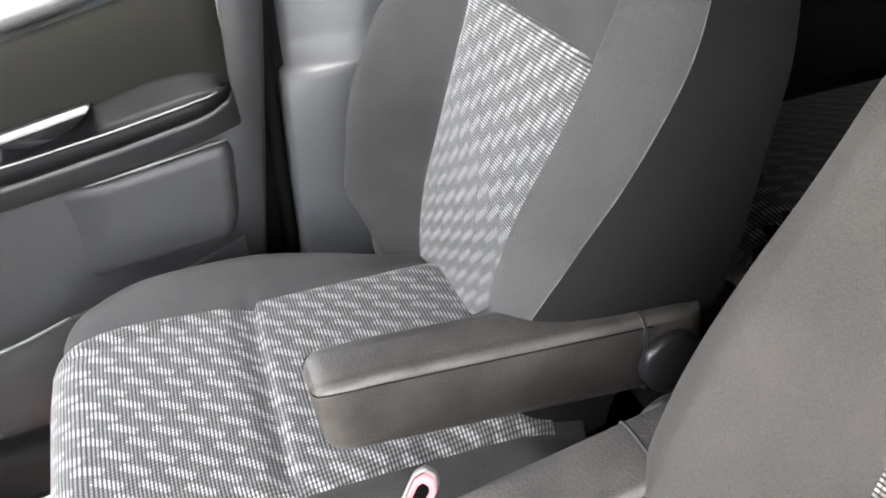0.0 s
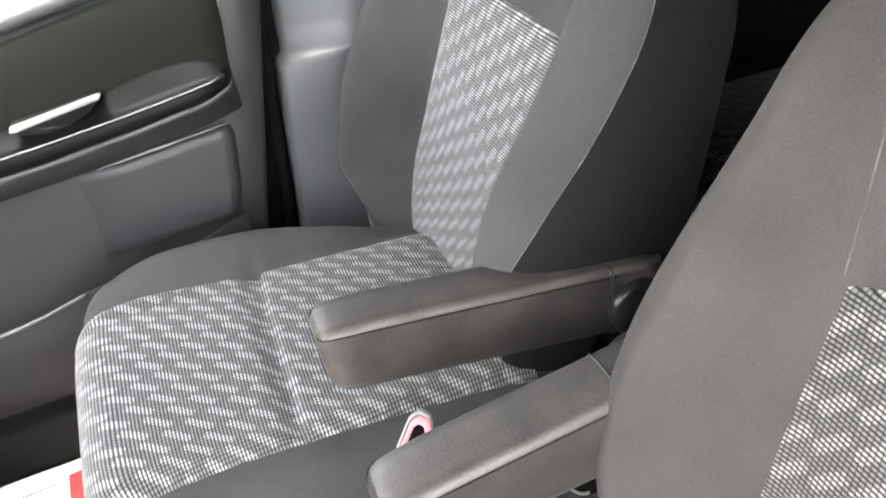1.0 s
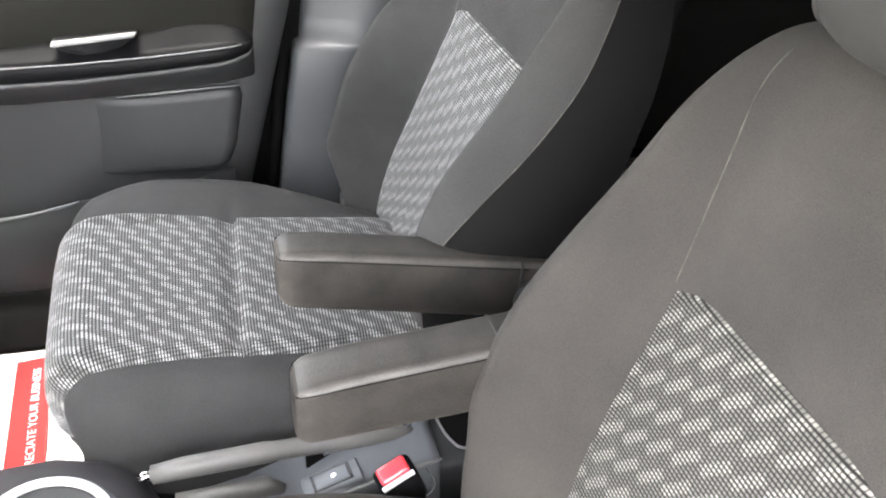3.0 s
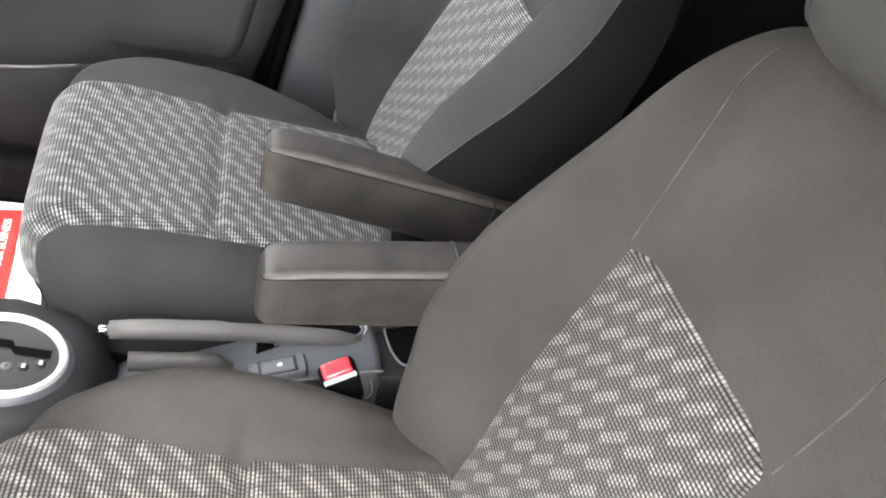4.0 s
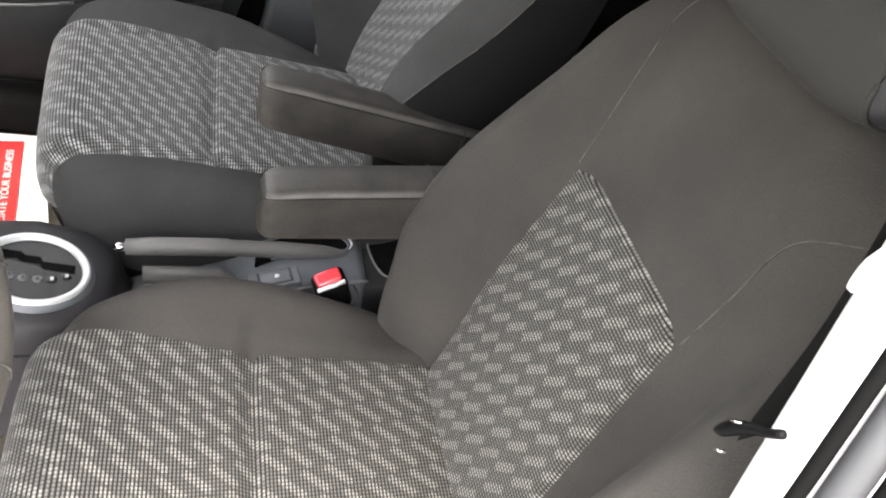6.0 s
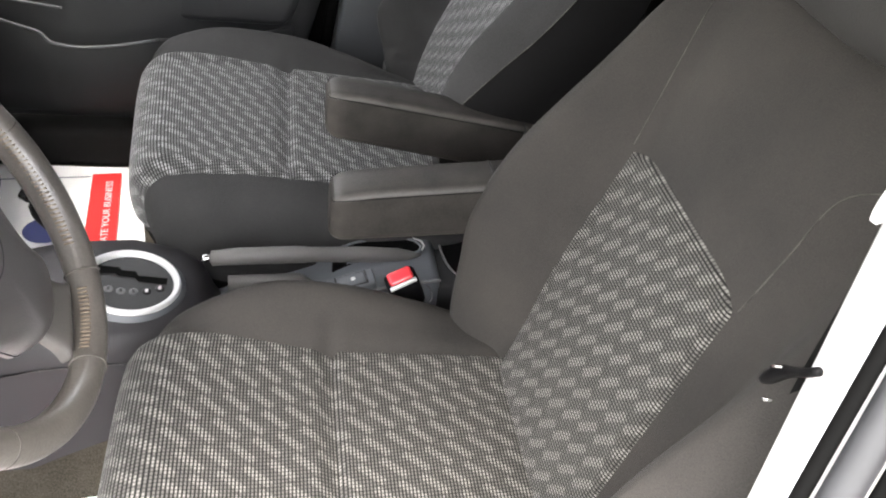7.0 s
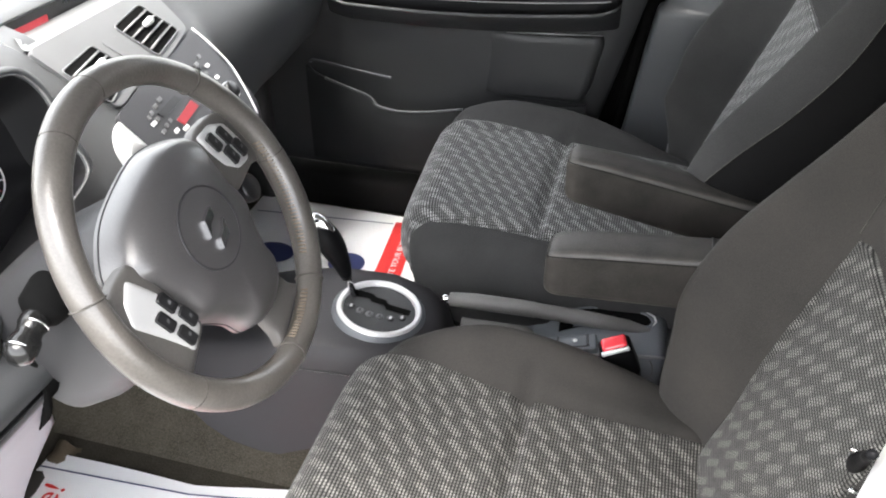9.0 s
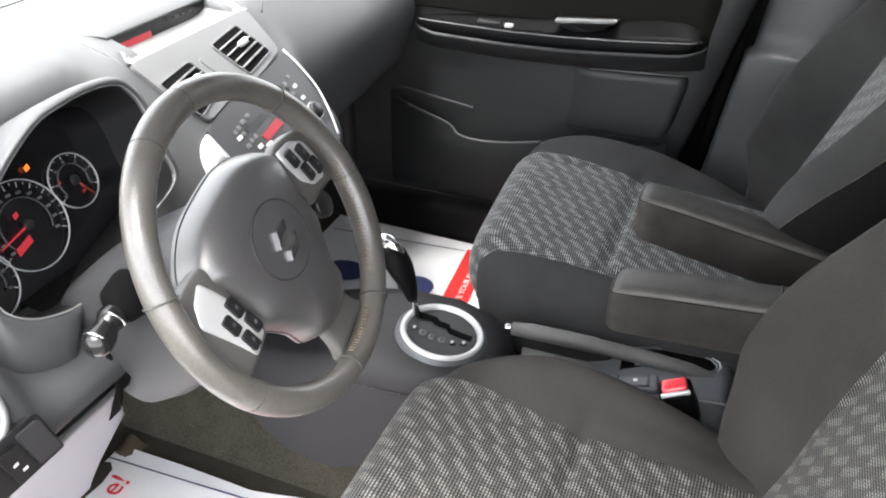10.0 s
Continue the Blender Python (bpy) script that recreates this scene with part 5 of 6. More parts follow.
for nm, y0, y1, z0, z1, mat, h in (("surround", -0.670, -0.557, 0.471, 0.533, PLASTIC_BLACK, 0.004), ("blank", -0.587, -0.561, 0.477, 0.528, AUDIO, 0.007), ("switch", -0.614, -0.591, 0.474, 0.520, PLASTIC_BLACK, 0.007), ("switch", -0.642, -0.618, 0.474, 0.518, PLASTIC_BLACK, 0.007)):
    bm = bmesh.new()
    pts = rounded([(y0, z0), (y1, z0), (y1, z1), (y0, z1)], 0.004, 3)
    vs = [bm.verts.new(low_face(y - 0.016 * (z - 0.474) / 0.054, z, h)) for y, z in pts]
    f0 = bm.faces.new(vs)
    ex = bmesh.ops.extrude_face_region(bm, geom=[f0])
    bmesh.ops.translate(bm, vec=Vector((-0.012, 0, -0.006)), verts=[v for v in ex["geom"] if isinstance(v, bmesh.types.BMVert)])
    part(nm, bm, mat, sw, "", False)
for y, z in ((-0.616, 0.498), (-0.608, 0.486), (-0.645, 0.492)):
    bm = bmesh.new()
    vs = [bm.verts.new(low_face(y + a, z + b, 0.0078)) for a, b in ((0, 0), (0.006, 0), (0.006, 0.004), (0, 0.004))]
    bm.faces.new(vs)
    part("mark", bm, DIAL_WHITE, sw, "pale symbol", False)
bm = bmesh.new()
disc(bm, (-0.168, -0.624, 0.548), (0.80, -0.1, 0.58), 0.040, 0.014, 32, 0.030)
sv = part("side_vent", bm, SILVER_DULL, dash, "round side vent with silver ring")
bm = bmesh.new()
disc(bm, (-0.170, -0.624, 0.547), (0.80, -0.1, 0.58), 0.031, 0.006, 32)
part("vent_core", bm, PLASTIC_BLACK, sv)

# ---------------------------------------------------------------- steering column and wheel
WC = Vector((0.019, -0.372, 0.649))
WN = Vector((math.cos(0.5), 0.036, math.sin(0.5))).normalized()
WU = Vector((0, 0, 1)).cross(WN).normalized()
WV = WN.cross(WU)
TURN = radians(17)


def wheel(u, v, h=0.0, turned=True):
    c, s_ = (math.cos(TURN), math.sin(TURN)) if turned else (1, 0)
    return WC + WU * (u * c - v * s_) + WV * (u * s_ + v * c) + WN * h


col = thing("steering_column", "grey plastic steering column shroud", "steering column", tuple(WC - WN * 0.1))
bm = bmesh.new()
rows = []
for h, w, up, dn, lift in [(-0.035, 0.045, 0.045, 0.045, 0.0), (-0.045, 0.062, 0.062, 0.075, 0), (-0.09, 0.063, 0.062, 0.10, 0), (-0.15, 0.066, 0.060, 0.122, 0), (-0.21, 0.070, 0.052, 0.138, 0), (-0.26, 0.072, 0.04, 0.14, 0)]:
    ring = []
    for k in range(40):
        a = 2 * math.pi * k / 40
        ca, sa = math.cos(a), math.sin(a)
        ring.append(wheel(w * math.copysign(abs(ca) ** 0.6, ca), (up if sa > 0 else dn) * math.copysign(abs(sa) ** 0.7, sa), h, False))
    rows.append(ring)
vs = skin(bm, rows, close_v=True)
bm.faces.new(vs[0])
part("shroud", bm, SHROUD, col)
bm = bmesh.new()
tube(bm, [(-0.118, -0.425, 0.590), (-0.117, -0.440, 0.591), (-0.116, -0.462, 0.589), (-0.116, -0.470, 0.588)], [0.027, 0.0265, 0.0225, 0.013], 24)
part("stalk_collar", bm, VOID, col, "black collar of the stalk")
bm = bmesh.new()
tube(bm, curve_at([(-0.116, -0.455, 0.590), (-0.114, -0.475, 0.584), (-0.112, -0.495, 0.575), (-0.110, -0.515, 0.567)], 14)[0], [0.011, 0.011, 0.0115, 0.013, 0.0145, 0.0145, 0.0125, 0.0125, 0.0150, 0.0155, 0.0155, 0.0150, 0.0125, 0.006], 18)
stalk = part("light_stalk", bm, STALK, col, "glossy black light stalk")
for k, (y, z, r_) in enumerate(((-0.476, 0.5838, 0.0140), (-0.500, 0.5735, 0.0158))):
    bm = bmesh.new()
    disc(bm, (-0.1125, y, z), (0.1, -0.92, -0.38), r_, 0.0022, 24, r_ - 0.003)
    part("stalk_ring", bm, CHROME, stalk, "bright ring")
bm = bmesh.new()
tube(bm, curve_at([(-0.115, -0.330, 0.580), (-0.080, -0.285, 0.592), (-0.045, -0.240, 0.605), (-0.018, -0.212, 0.613)], 12)[0], [0.009, 0.009, 0.009, 0.009, 0.0095, 0.010, 0.0115, 0.013, 0.0135, 0.0135, 0.013, 0.010], 16)
wiper = part("wiper_stalk", bm, PLASTIC_BLACK, col, "black wiper stalk")
bm = bmesh.new()
disc(bm, (-0.020, -0.214, 0.6125), (0.62, 0.65, 0.2), 0.0135, 0.003, 24, 0.0115)
part("stalk_ring", bm, RIDGE, wiper, "pale ring on the stalk")
bm = bmesh.new()
disc(bm, (-0.03, -0.29, 0.605), (0.8, 0.5, 0.2), 0.017, 0.012, 24, 0.009)
part("ignition_ring", bm, PLASTIC_BLACK, col, "black ignition lock ring")

sw_ = thing("steering_wheel", "worn grey leather steering wheel with stitched grips", "steering wheel", tuple(WC))
R, r = 0.1625, 0.0145
bm = bmesh.new()
rows = []
N = 96
for k in range(N):
    a = 2 * math.pi * k / N
    d = Vector((math.cos(a), math.sin(a)))
    thick = r * (1 + 0.06 * math.cos(3 * (a - math.pi / 2)))
    rows.append([wheel(d.x * (R + thick * math.cos(b)), d.y * (R + thick * math.cos(b)), thick * 1.1 * math.sin(b)) for b in [2 * math.pi * m / 18 for m in range(18)]])
skin(bm, rows, close_u=True, close_v=True)
rim = part("rim", bm, LEATHER, sw_)
for a in (28, 78, 102, 152, 198, 252, 288, 342):
    a = radians(a)
    bm = bmesh.new()
    tube(bm, [wheel(math.cos(a) * (R + 1.01 * r * math.cos(b)), math.sin(a) * (R + 1.01 * r * math.cos(b)), 1.11 * r * math.sin(b)) for b in [2 * math.pi * m / 24 for m in range(24)]], 0.0009, 5, True, up=Vector((math.cos(a), math.sin(a), 0.1)))
    part("rim_seam", bm, THREAD_DARK, rim, "sewn joint of the leather")
for a0, a1 in ((-62, -8), (-104, -78)):
    n = int((a1 - a0) * 0.62)
    bm = bmesh.new()
    for k in range(n):
        a = radians(a0 + (a1 - a0) * k / n)
        for sgn in (1,):
            p = wheel(math.cos(a) * (R - 0.88 * r), math.sin(a) * (R - 0.88 * r), 0.62 * r)
            q = wheel(math.cos(a + 0.008) * (R - 1.03 * r), math.sin(a + 0.008) * (R - 1.03 * r), 0.05 * r)
            tube(bm, [p, q], 0.0010, 5)
    part("stitching", bm, THREAD, rim, "pale cross stitching")


def wheel_plate(name, outline, h0, h1, mat, parent, label="", dome=0.0, bevel=0.0):
    bm = bmesh.new()
    a = [bm.verts.new(wheel(u, v, h0)) for u, v in outline]
    n = len(outline)
    cu, cv = sum(p[0] for p in outline) / n, sum(p[1] for p in outline) / n
    prev = a
    for k, f in ((1.0, 0.0), (0.985, 0.28), (0.955, 0.52), (0.90, 0.72), (0.80, 0.87), (0.62, 0.96), (0.35, 1.0)):
        ring = [bm.verts.new(wheel(cu + (u - cu) * k, cv + (v - cv) * k, h1 + dome * f)) for u, v in outline]
        for i in range(n):
            bm.faces.new([prev[i], prev[(i + 1) % n], ring[(i + 1) % n], ring[i]])
        prev = ring
    bm.faces.new(prev)
    return part(name, bm, mat, parent, label)


HALF = [(0.030, 0.080), (0.066, 0.070), (0.094, 0.050), (0.091, 0.026), (0.084, -0.006), (0.082, -0.036), (0.062, -0.062), (0.046, -0.088), (0.040, -0.112), (0.016, -0.124)]
HUB = HALF + [(-u, v) for u, v in reversed(HALF)]
hub = wheel_plate("airbag_cover", curve_closed(HUB, 96), -0.042, -0.036, HUB_GREY, sw_, "grey plastic airbag cover", 0.048)
SPOKES = {
    -1: ([(0.080, 0.056), (0.104, 0.060), (0.132, 0.057), (0.148, 0.044), (0.150, -0.036), (0.142, -0.054), (0.132, -0.048), (0.113, -0.046), (0.082, -0.042)],
         [(0.101, 0.053), (0.122, 0.046), (0.137, 0.030), (0.126, -0.006), (0.116, -0.041), (0.088, -0.036), (0.088, 0.004), (0.095, 0.034)],
         [(0.096, 0.009), (0.113, 0.003), (0.093, -0.017), (0.110, -0.023)]),
    1: ([(0.080, 0.040), (0.104, 0.046), (0.136, 0.037), (0.152, 0.028), (0.151, -0.026), (0.143, -0.044), (0.132, -0.036), (0.113, -0.034), (0.082, -0.032)],
        [(0.092, 0.041), (0.119, 0.036), (0.138, 0.020), (0.140, -0.008), (0.128, -0.027), (0.104, -0.020), (0.092, -0.002), (0.089, 0.026)],
        [(0.102, 0.023), (0.121, 0.015), (0.108, -0.002), (0.126, -0.008)]),
}
for sgn, (spoke_line, plate, switches) in SPOKES.items():
    wheel_plate("spoke", rounded([(sgn * u, v) for u, v in spoke_line], 0.009), -0.020, -0.010, LEATHER_DARK, sw_, "grey spoke", 0.008)
    sp = wheel_plate("switch_plate", rounded([(sgn * u, v) for u, v in plate], 0.005), -0.016, -0.004, SILVER, sw_, "silver switch plate on the spoke", 0.004)
    for bu, bv in switches:
        bu = sgn * bu
        wheel_plate("switch", rounded([(bu - 0.0062, bv - 0.0105), (bu + 0.0062, bv - 0.0110), (bu + 0.0058, bv + 0.0105), (bu - 0.0066, bv + 0.0110)], 0.0025, 3), -0.003, 0.0022, PLASTIC_BLACK, sp, "", 0.0012)
        bm = bmesh.new()
        vs = [bm.verts.new(wheel(bu + a, bv + b, 0.0040)) for a, b in ((-0.0020, -0.0018), (0.0016, -0.0014), (0.0018, 0.0022), (-0.0012, 0.0018))]
        bm.faces.new(vs)
        part("mark", bm, SILVER_DULL, sp, "", False)
bm = bmesh.new()
disc(bm, wheel(0.105, -0.047, -0.018), WN, 0.0160, 0.010, 28)
rs = part("round_switch", bm, PLASTIC_BLACK, sw_, "round black switch beneath the spoke")
for r_, h_ in ((0.0150, -0.0125), (0.0085, -0.0120)):
    bm = bmesh.new()
    tube(bm, [wheel(0.105 + r_ * math.cos(a), -0.047 + r_ * math.sin(a), h_) for a in [2 * math.pi * k / 32 for k in range(32)]], 0.0008, 6, True, up=WN)
    part("switch_ring", bm, SILVER_DULL, rs, "pale ring")
bm = bmesh.new()
tube(bm, [wheel(u, v, -0.036) for u, v in curve_closed(HUB, 96)], 0.0009, 6, True, up=WN)
part("cover_gap", bm, DASH_DARK, hub, "dark gap round the airbag cover")
wheel_plate("lower_spoke", rounded([(-0.030, -0.100), (0.030, -0.100), (0.034, -0.136), (0.044, -0.150), (-0.044, -0.150), (-0.034, -0.136)], 0.008), -0.020, -0.012, LEATHER_DARK, sw_, "grey lower spoke", 0.006)
bm = bmesh.new()
tube(bm, [wheel(-0.002 + 0.044 * math.cos(a), 0.040 * math.sin(a), 0.0112) for a in [2 * math.pi * k / 48 for k in range(48)]], 0.0012, 6, True, up=WN)
part("emblem_groove", bm, DASH_DARK, hub, "oval groove round the emblem")
bm = bmesh.new()
for pts in ([(-0.020, 0.002), (-0.006, 0.020), (0.018, 0.020), (0.010, 0.010), (-0.004, 0.010)], [(0.020, -0.002), (0.006, -0.020), (-0.018, -0.020), (-0.010, -0.010), (0.004, -0.010)]):
    vs = [bm.verts.new(wheel(0.8 * u, 0.8 * v - 0.004, 0.0165)) for u, v in pts]
    f0 = bm.faces.new(vs)
    ex = bmesh.ops.extrude_face_region(bm, geom=[f0])
    bmesh.ops.translate(bm, vec=-WN * 0.008, verts=[v for v in ex["geom"] if isinstance(v, bmesh.types.BMVert)])
part("emblem", bm, CHROME, hub, "plain chrome emblem", False)

# ---------------------------------------------------------------- centre console
con = thing("center_console", "dark grey plastic centre console with silver shift ring", "console", (0.2, 0, 0.15))
bm = bmesh.new()
rows = []
for x, w, z, low in [(-0.30, 0.095, 0.24, 0.20), (-0.26, 0.112, 0.242, 0.15), (-0.23, 0.120, 0.244, 0.11), (-0.20, 0.123, 0.246, 0.08), (-0.16, 0.123, 0.252, 0.055), (-0.11, 0.122, 0.264, 0.045), (-0.04, 0.114, 0.272, 0.04), (0.05, 0.104, 0.270, 0.04), (0.115, 0.092, 0.262, 0.04), (0.15, 0.072, 0.250, 0.04), (0.165, 0.06, 0.22, 0.04), (0.175, 0.058, 0.205, 0.04)]:
    side_z = low + 0.45 * (z - 0.03 - low)
    g = min(w, 0.104 + 0.2 * min(0.0, x))
    rows.append([Vector((x, y, zz)) for y, zz in [(-w - 0.022, low), (-w - 0.016, side_z), (-w - 0.006, z - 0.03), (-w, z - 0.008), (-w + 0.010, z), (-w * 0.5, z + 0.004), (0, z + 0.005), (g * 0.5, z + 0.004), (g - 0.010, z), (g, z - 0.008), (g + 0.006, z - 0.03), (g + 0.016, side_z), (g + 0.022, low)]])
skin(bm, rows)
part("front_shell", bm, DASH_DARK, con, "grey plastic front shell")
bm = bmesh.new()
rows = []
for x, cy_, w, z in [(0.165, 0.0, 0.064, 0.20), (0.20, 0.0, 0.066, 0.215), (0.27, 0.008, 0.068, 0.222), (0.315, 0.028, 0.068, 0.240), (0.345, 0.046, 0.076, 0.272), (0.37, 0.051, 0.078, 0.279), (0.43, 0.059, 0.073, 0.281), (0.485, 0.062, 0.066, 0.281), (0.496, 0.059, 0.059, 0.277), (0.502, 0.060, 0.058, 0.262), (0.506, 0.060, 0.058, 0.20)]:
    rows.append([Vector((x, cy_ + y, zz)) for y, zz in [(-w - 0.040, 0.04), (-w - 0.026, 0.16), (-w - 0.006, z - 0.030), (-w - 0.001, z - 0.006), (-w + 0.006, z), (-0.03, z + 0.001), (0.0, z + 0.001), (0.03, z + 0.001), (w - 0.006, z), (w + 0.001, z - 0.006), (w + 0.006, z - 0.030), (w + 0.020, 0.16), (w + 0.026, 0.04)]])
skin(bm, rows)
part("rear_shell", bm, CONSOLE_GREY, con, "blue-grey plastic rear shell")
bm = bmesh.new()
rows = []
for x, z in [(0.495, 0.262), (0.53, 0.266), (0.60, 0.266), (0.80, 0.262)]:
    rows.append([Vector((x, 0.058 + y, zz)) for y, zz in [(-0.098, 0.04), (-0.084, 0.16), (-0.066, z - 0.03), (-0.060, z - 0.006), (-0.054, z), (0, z + 0.001), (0.054, z), (0.060, z - 0.006), (0.066, z - 0.03), (0.080, 0.16), (0.086, 0.04)]])
skin(bm, rows)
part("rear_tray", bm, PLASTIC, con, "dark plastic tray behind the handbrake")
bm = bmesh.new()
tube(bm, [(-0.09, -0.1300, 0.224), (-0.04, -0.1230, 0.228), (0.05, -0.1130, 0.226), (0.12, -0.1015, 0.218)], 0.0012, 6)
part("shell_seam", bm, PLASTIC_BLACK, con, "dark seam along the console")
# shift gate
GC = Vector((0.059, -0.008, 0.272))
TL = radians(8)
GX, GZ = Vector((math.cos(TL), 0, -math.sin(TL))), Vector((math.sin(TL), 0, math.cos(TL)))


def gate(a, b, h=0.0):
    return GC + GX * a + Vector((0, 1, 0)) * b + GZ * h


bm = bmesh.new()
rows = []
for k, h in [(1.18, -0.01), (1.16, 0.001), (1.06, 0.005), (1.04, 0.009), (1.0, 0.0105), (0.93, 0.009), (0.90, 0.004), (0.89, -0.004)]:
    rows.append([gate(0.064 * k * math.cos(2 * math.pi * m / 64), 0.062 * k * math.sin(2 * math.pi * m / 64), h) for m in range(64)])
skin(bm, rows[2:], close_v=True)
part("shift_ring", bm, SILVER_BRIGHT, con, "bright silver ring round the shift gate")
bm = bmesh.new()
skin(bm, rows[:3], close_v=True)
part("ring_surround", bm, CONSOLE_GREY, con, "grey collar round the shift gate")
bm = bmesh.new()
vs = [bm.verts.new(gate(0.057 * math.cos(2 * math.pi * m / 48), 0.055 * math.sin(2 * math.pi * m / 48), 0.0035)) for m in range(48)]
bm.faces.new(vs)
gp = part("gate_plate", bm, PLASTIC, con, "dark shift gate plate", False)
slot = [(-0.050, 0.010), (-0.050, 0.022), (-0.018, 0.022), (-0.014, 0.018), (0.004, 0.018), (0.008, 0.012), (0.046, 0.012), (0.046, 0.002), (0.010, 0.002), (0.004, 0.008), (-0.016, 0.008), (-0.022, 0.012), (-0.038, 0.010)]
# flat black shape paints the shade in the gate's slot
bm = bmesh.new()
vs = [bm.verts.new(gate(a * 1.04, 0.012 + (b - 0.012) * 1.35 + 0.004, 0.0048)) for a, b in slot]
bm.faces.new(vs)
part("gate_slot", bm, VOID, gp, "flat black shape for the shaded stepped slot", False)
for k in range(6):
    a = -0.043 + 0.0165 * k
    b = -0.012 - 0.006 * math.sin(k * 0.7) + 0.004 * (k == 5)
    bm = bmesh.new()
    disc(bm, gate(a, b, 0.003), GZ, 0.0062, 0.0025, 18)
    part("position_mark", bm, SILVER_DULL if k in (1, 2, 3) else PLASTIC_BLACK, gp, "round gear position mark")
    bm = bmesh.new()
    box(bm, (-0.002, -0.003, 0), (0.002, 0.003, 0.0006), 0, m=Matrix.Translation(gate(a, b, 0.0056)))
    part("position_bar", bm, DIAL_WHITE if k not in (1, 2, 3) else PLASTIC_BLACK, gp, "", False)
lever = thing("shift_lever", "black shift lever with a chrome-topped grip", "gear lever", tuple(gate(-0.048, 0.014)))
base = gate(-0.046, 0.016)
bm = bmesh.new()
tube(bm, [base, base + Vector((-0.008, -0.002, 0.03)), base + Vector((-0.014, -0.004, 0.055))], [0.0055, 0.0055, 0.0065], 12)
part("shaft", bm, CHROME, lever, "steel shaft")
bm = bmesh.new()
tube(bm, curve_at([base + Vector(p) for p in [(-0.010, -0.003, 0.038), (-0.017, -0.004, 0.065), (-0.030, -0.004, 0.095), (-0.046, -0.004, 0.118), (-0.062, -0.004, 0.128)]], 12)[0], [0.008, 0.0105, 0.0125, 0.0145, 0.0165, 0.0185, 0.020, 0.021, 0.0215, 0.021, 0.018, 0.008], 18, up=Vector((0, 1, 0)))
grip = part("grip", bm, GLOSS_BLACK, lever, "black leather grip")
bm = bmesh.new()
pts = curve_at([base + Vector(p) for p in [(-0.026, -0.004, 0.108), (-0.040, -0.004, 0.127), (-0.056, -0.004, 0.138), (-0.074, -0.004, 0.134)]], 10)[0]
tube(bm, pts, [0.004, 0.009, 0.012, 0.0135, 0.0145, 0.015, 0.0145, 0.013, 0.010, 0.004], 14, flat=0.75, up=Vector((0, 1, 0)))
part("knob_cap", bm, CHROME, grip, "chrome cap")

# handbrake
hb = thing("handbrake", "dark grey plastic handbrake lever, released", "handbrake", (0.47, 0.045, 0.26))
bm = bmesh.new()
pts = [(0.167, 0.022, 0.296), (0.20, 0.024, 0.298), (0.29, 0.030, 0.297), (0.30, 0.0305, 0.2965), (0.302, 0.0305, 0.2965), (0.38, 0.038, 0.2905), (0.44, 0.044, 0.283), (0.482, 0.050, 0.268)]
tube(bm, pts, [0.0105, 0.0122, 0.0124, 0.0122, 0.0112, 0.0116, 0.0112, 0.0105], 16, flat=1.05)
grip = part("grip", bm, BRAKE_GREY, hb)
bm = bmesh.new()
tube(bm, [(0.153, 0.0212, 0.2955), (0.158, 0.0215, 0.296), (0.170, 0.022, 0.296)], [0.0050, 0.0065, 0.0065], 14)
part("button", bm, CHROME, hb, "bright release button")
bm = bmesh.new()
tube(bm, [(0.190, 0.005, 0.262), (0.29, 0.010, 0.262), (0.31, 0.012, 0.252)], [0.011, 0.011, 0.006], 10, flat=1.3)
part("lower_cover", bm, BRAKE_GREY, hb, "grey cover under the lever")
# handbrake recess with its raised edge, and a well behind; black plates paint their shade
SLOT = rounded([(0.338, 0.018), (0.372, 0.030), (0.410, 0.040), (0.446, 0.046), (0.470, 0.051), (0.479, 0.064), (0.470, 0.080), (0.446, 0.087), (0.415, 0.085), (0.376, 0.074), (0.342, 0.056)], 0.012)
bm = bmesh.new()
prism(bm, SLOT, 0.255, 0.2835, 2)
part("brake_slot", bm, VOID, con, "black plate for the shaded handbrake slot", False)
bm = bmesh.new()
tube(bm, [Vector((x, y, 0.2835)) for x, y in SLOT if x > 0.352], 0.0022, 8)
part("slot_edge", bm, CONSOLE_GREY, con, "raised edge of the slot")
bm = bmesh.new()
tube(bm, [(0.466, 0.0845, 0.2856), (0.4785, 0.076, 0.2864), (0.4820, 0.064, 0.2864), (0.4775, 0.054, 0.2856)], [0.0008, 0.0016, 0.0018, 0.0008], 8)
part("slot_rim", bm, SILVER, con, "bright rim at the end of the slot")
# highlight on the near edge, put in as a pale tube
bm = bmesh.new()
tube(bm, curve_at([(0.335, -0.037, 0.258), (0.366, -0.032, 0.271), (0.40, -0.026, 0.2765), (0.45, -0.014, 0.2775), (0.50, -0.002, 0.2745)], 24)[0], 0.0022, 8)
part("shell_edge", bm, RIDGE, con, "pale line for the highlight on the shell's edge")
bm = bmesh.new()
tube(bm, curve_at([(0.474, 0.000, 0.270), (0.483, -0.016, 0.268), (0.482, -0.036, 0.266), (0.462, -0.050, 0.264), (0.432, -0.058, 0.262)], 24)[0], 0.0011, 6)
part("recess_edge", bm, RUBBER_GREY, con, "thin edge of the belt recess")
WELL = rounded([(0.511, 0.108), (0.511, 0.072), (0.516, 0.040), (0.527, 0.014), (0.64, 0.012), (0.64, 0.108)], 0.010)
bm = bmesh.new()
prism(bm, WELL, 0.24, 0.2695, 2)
part("rear_well", bm, VOID, con, "black plate for the shaded storage well", False)
bm = bmesh.new()
tube(bm, [Vector((x, y, 0.2700)) for x, y in WELL if x < 0.60 and y < 0.10], 0.0018, 8)
part("well_edge", bm, RIDGE, con, "edge of the well")
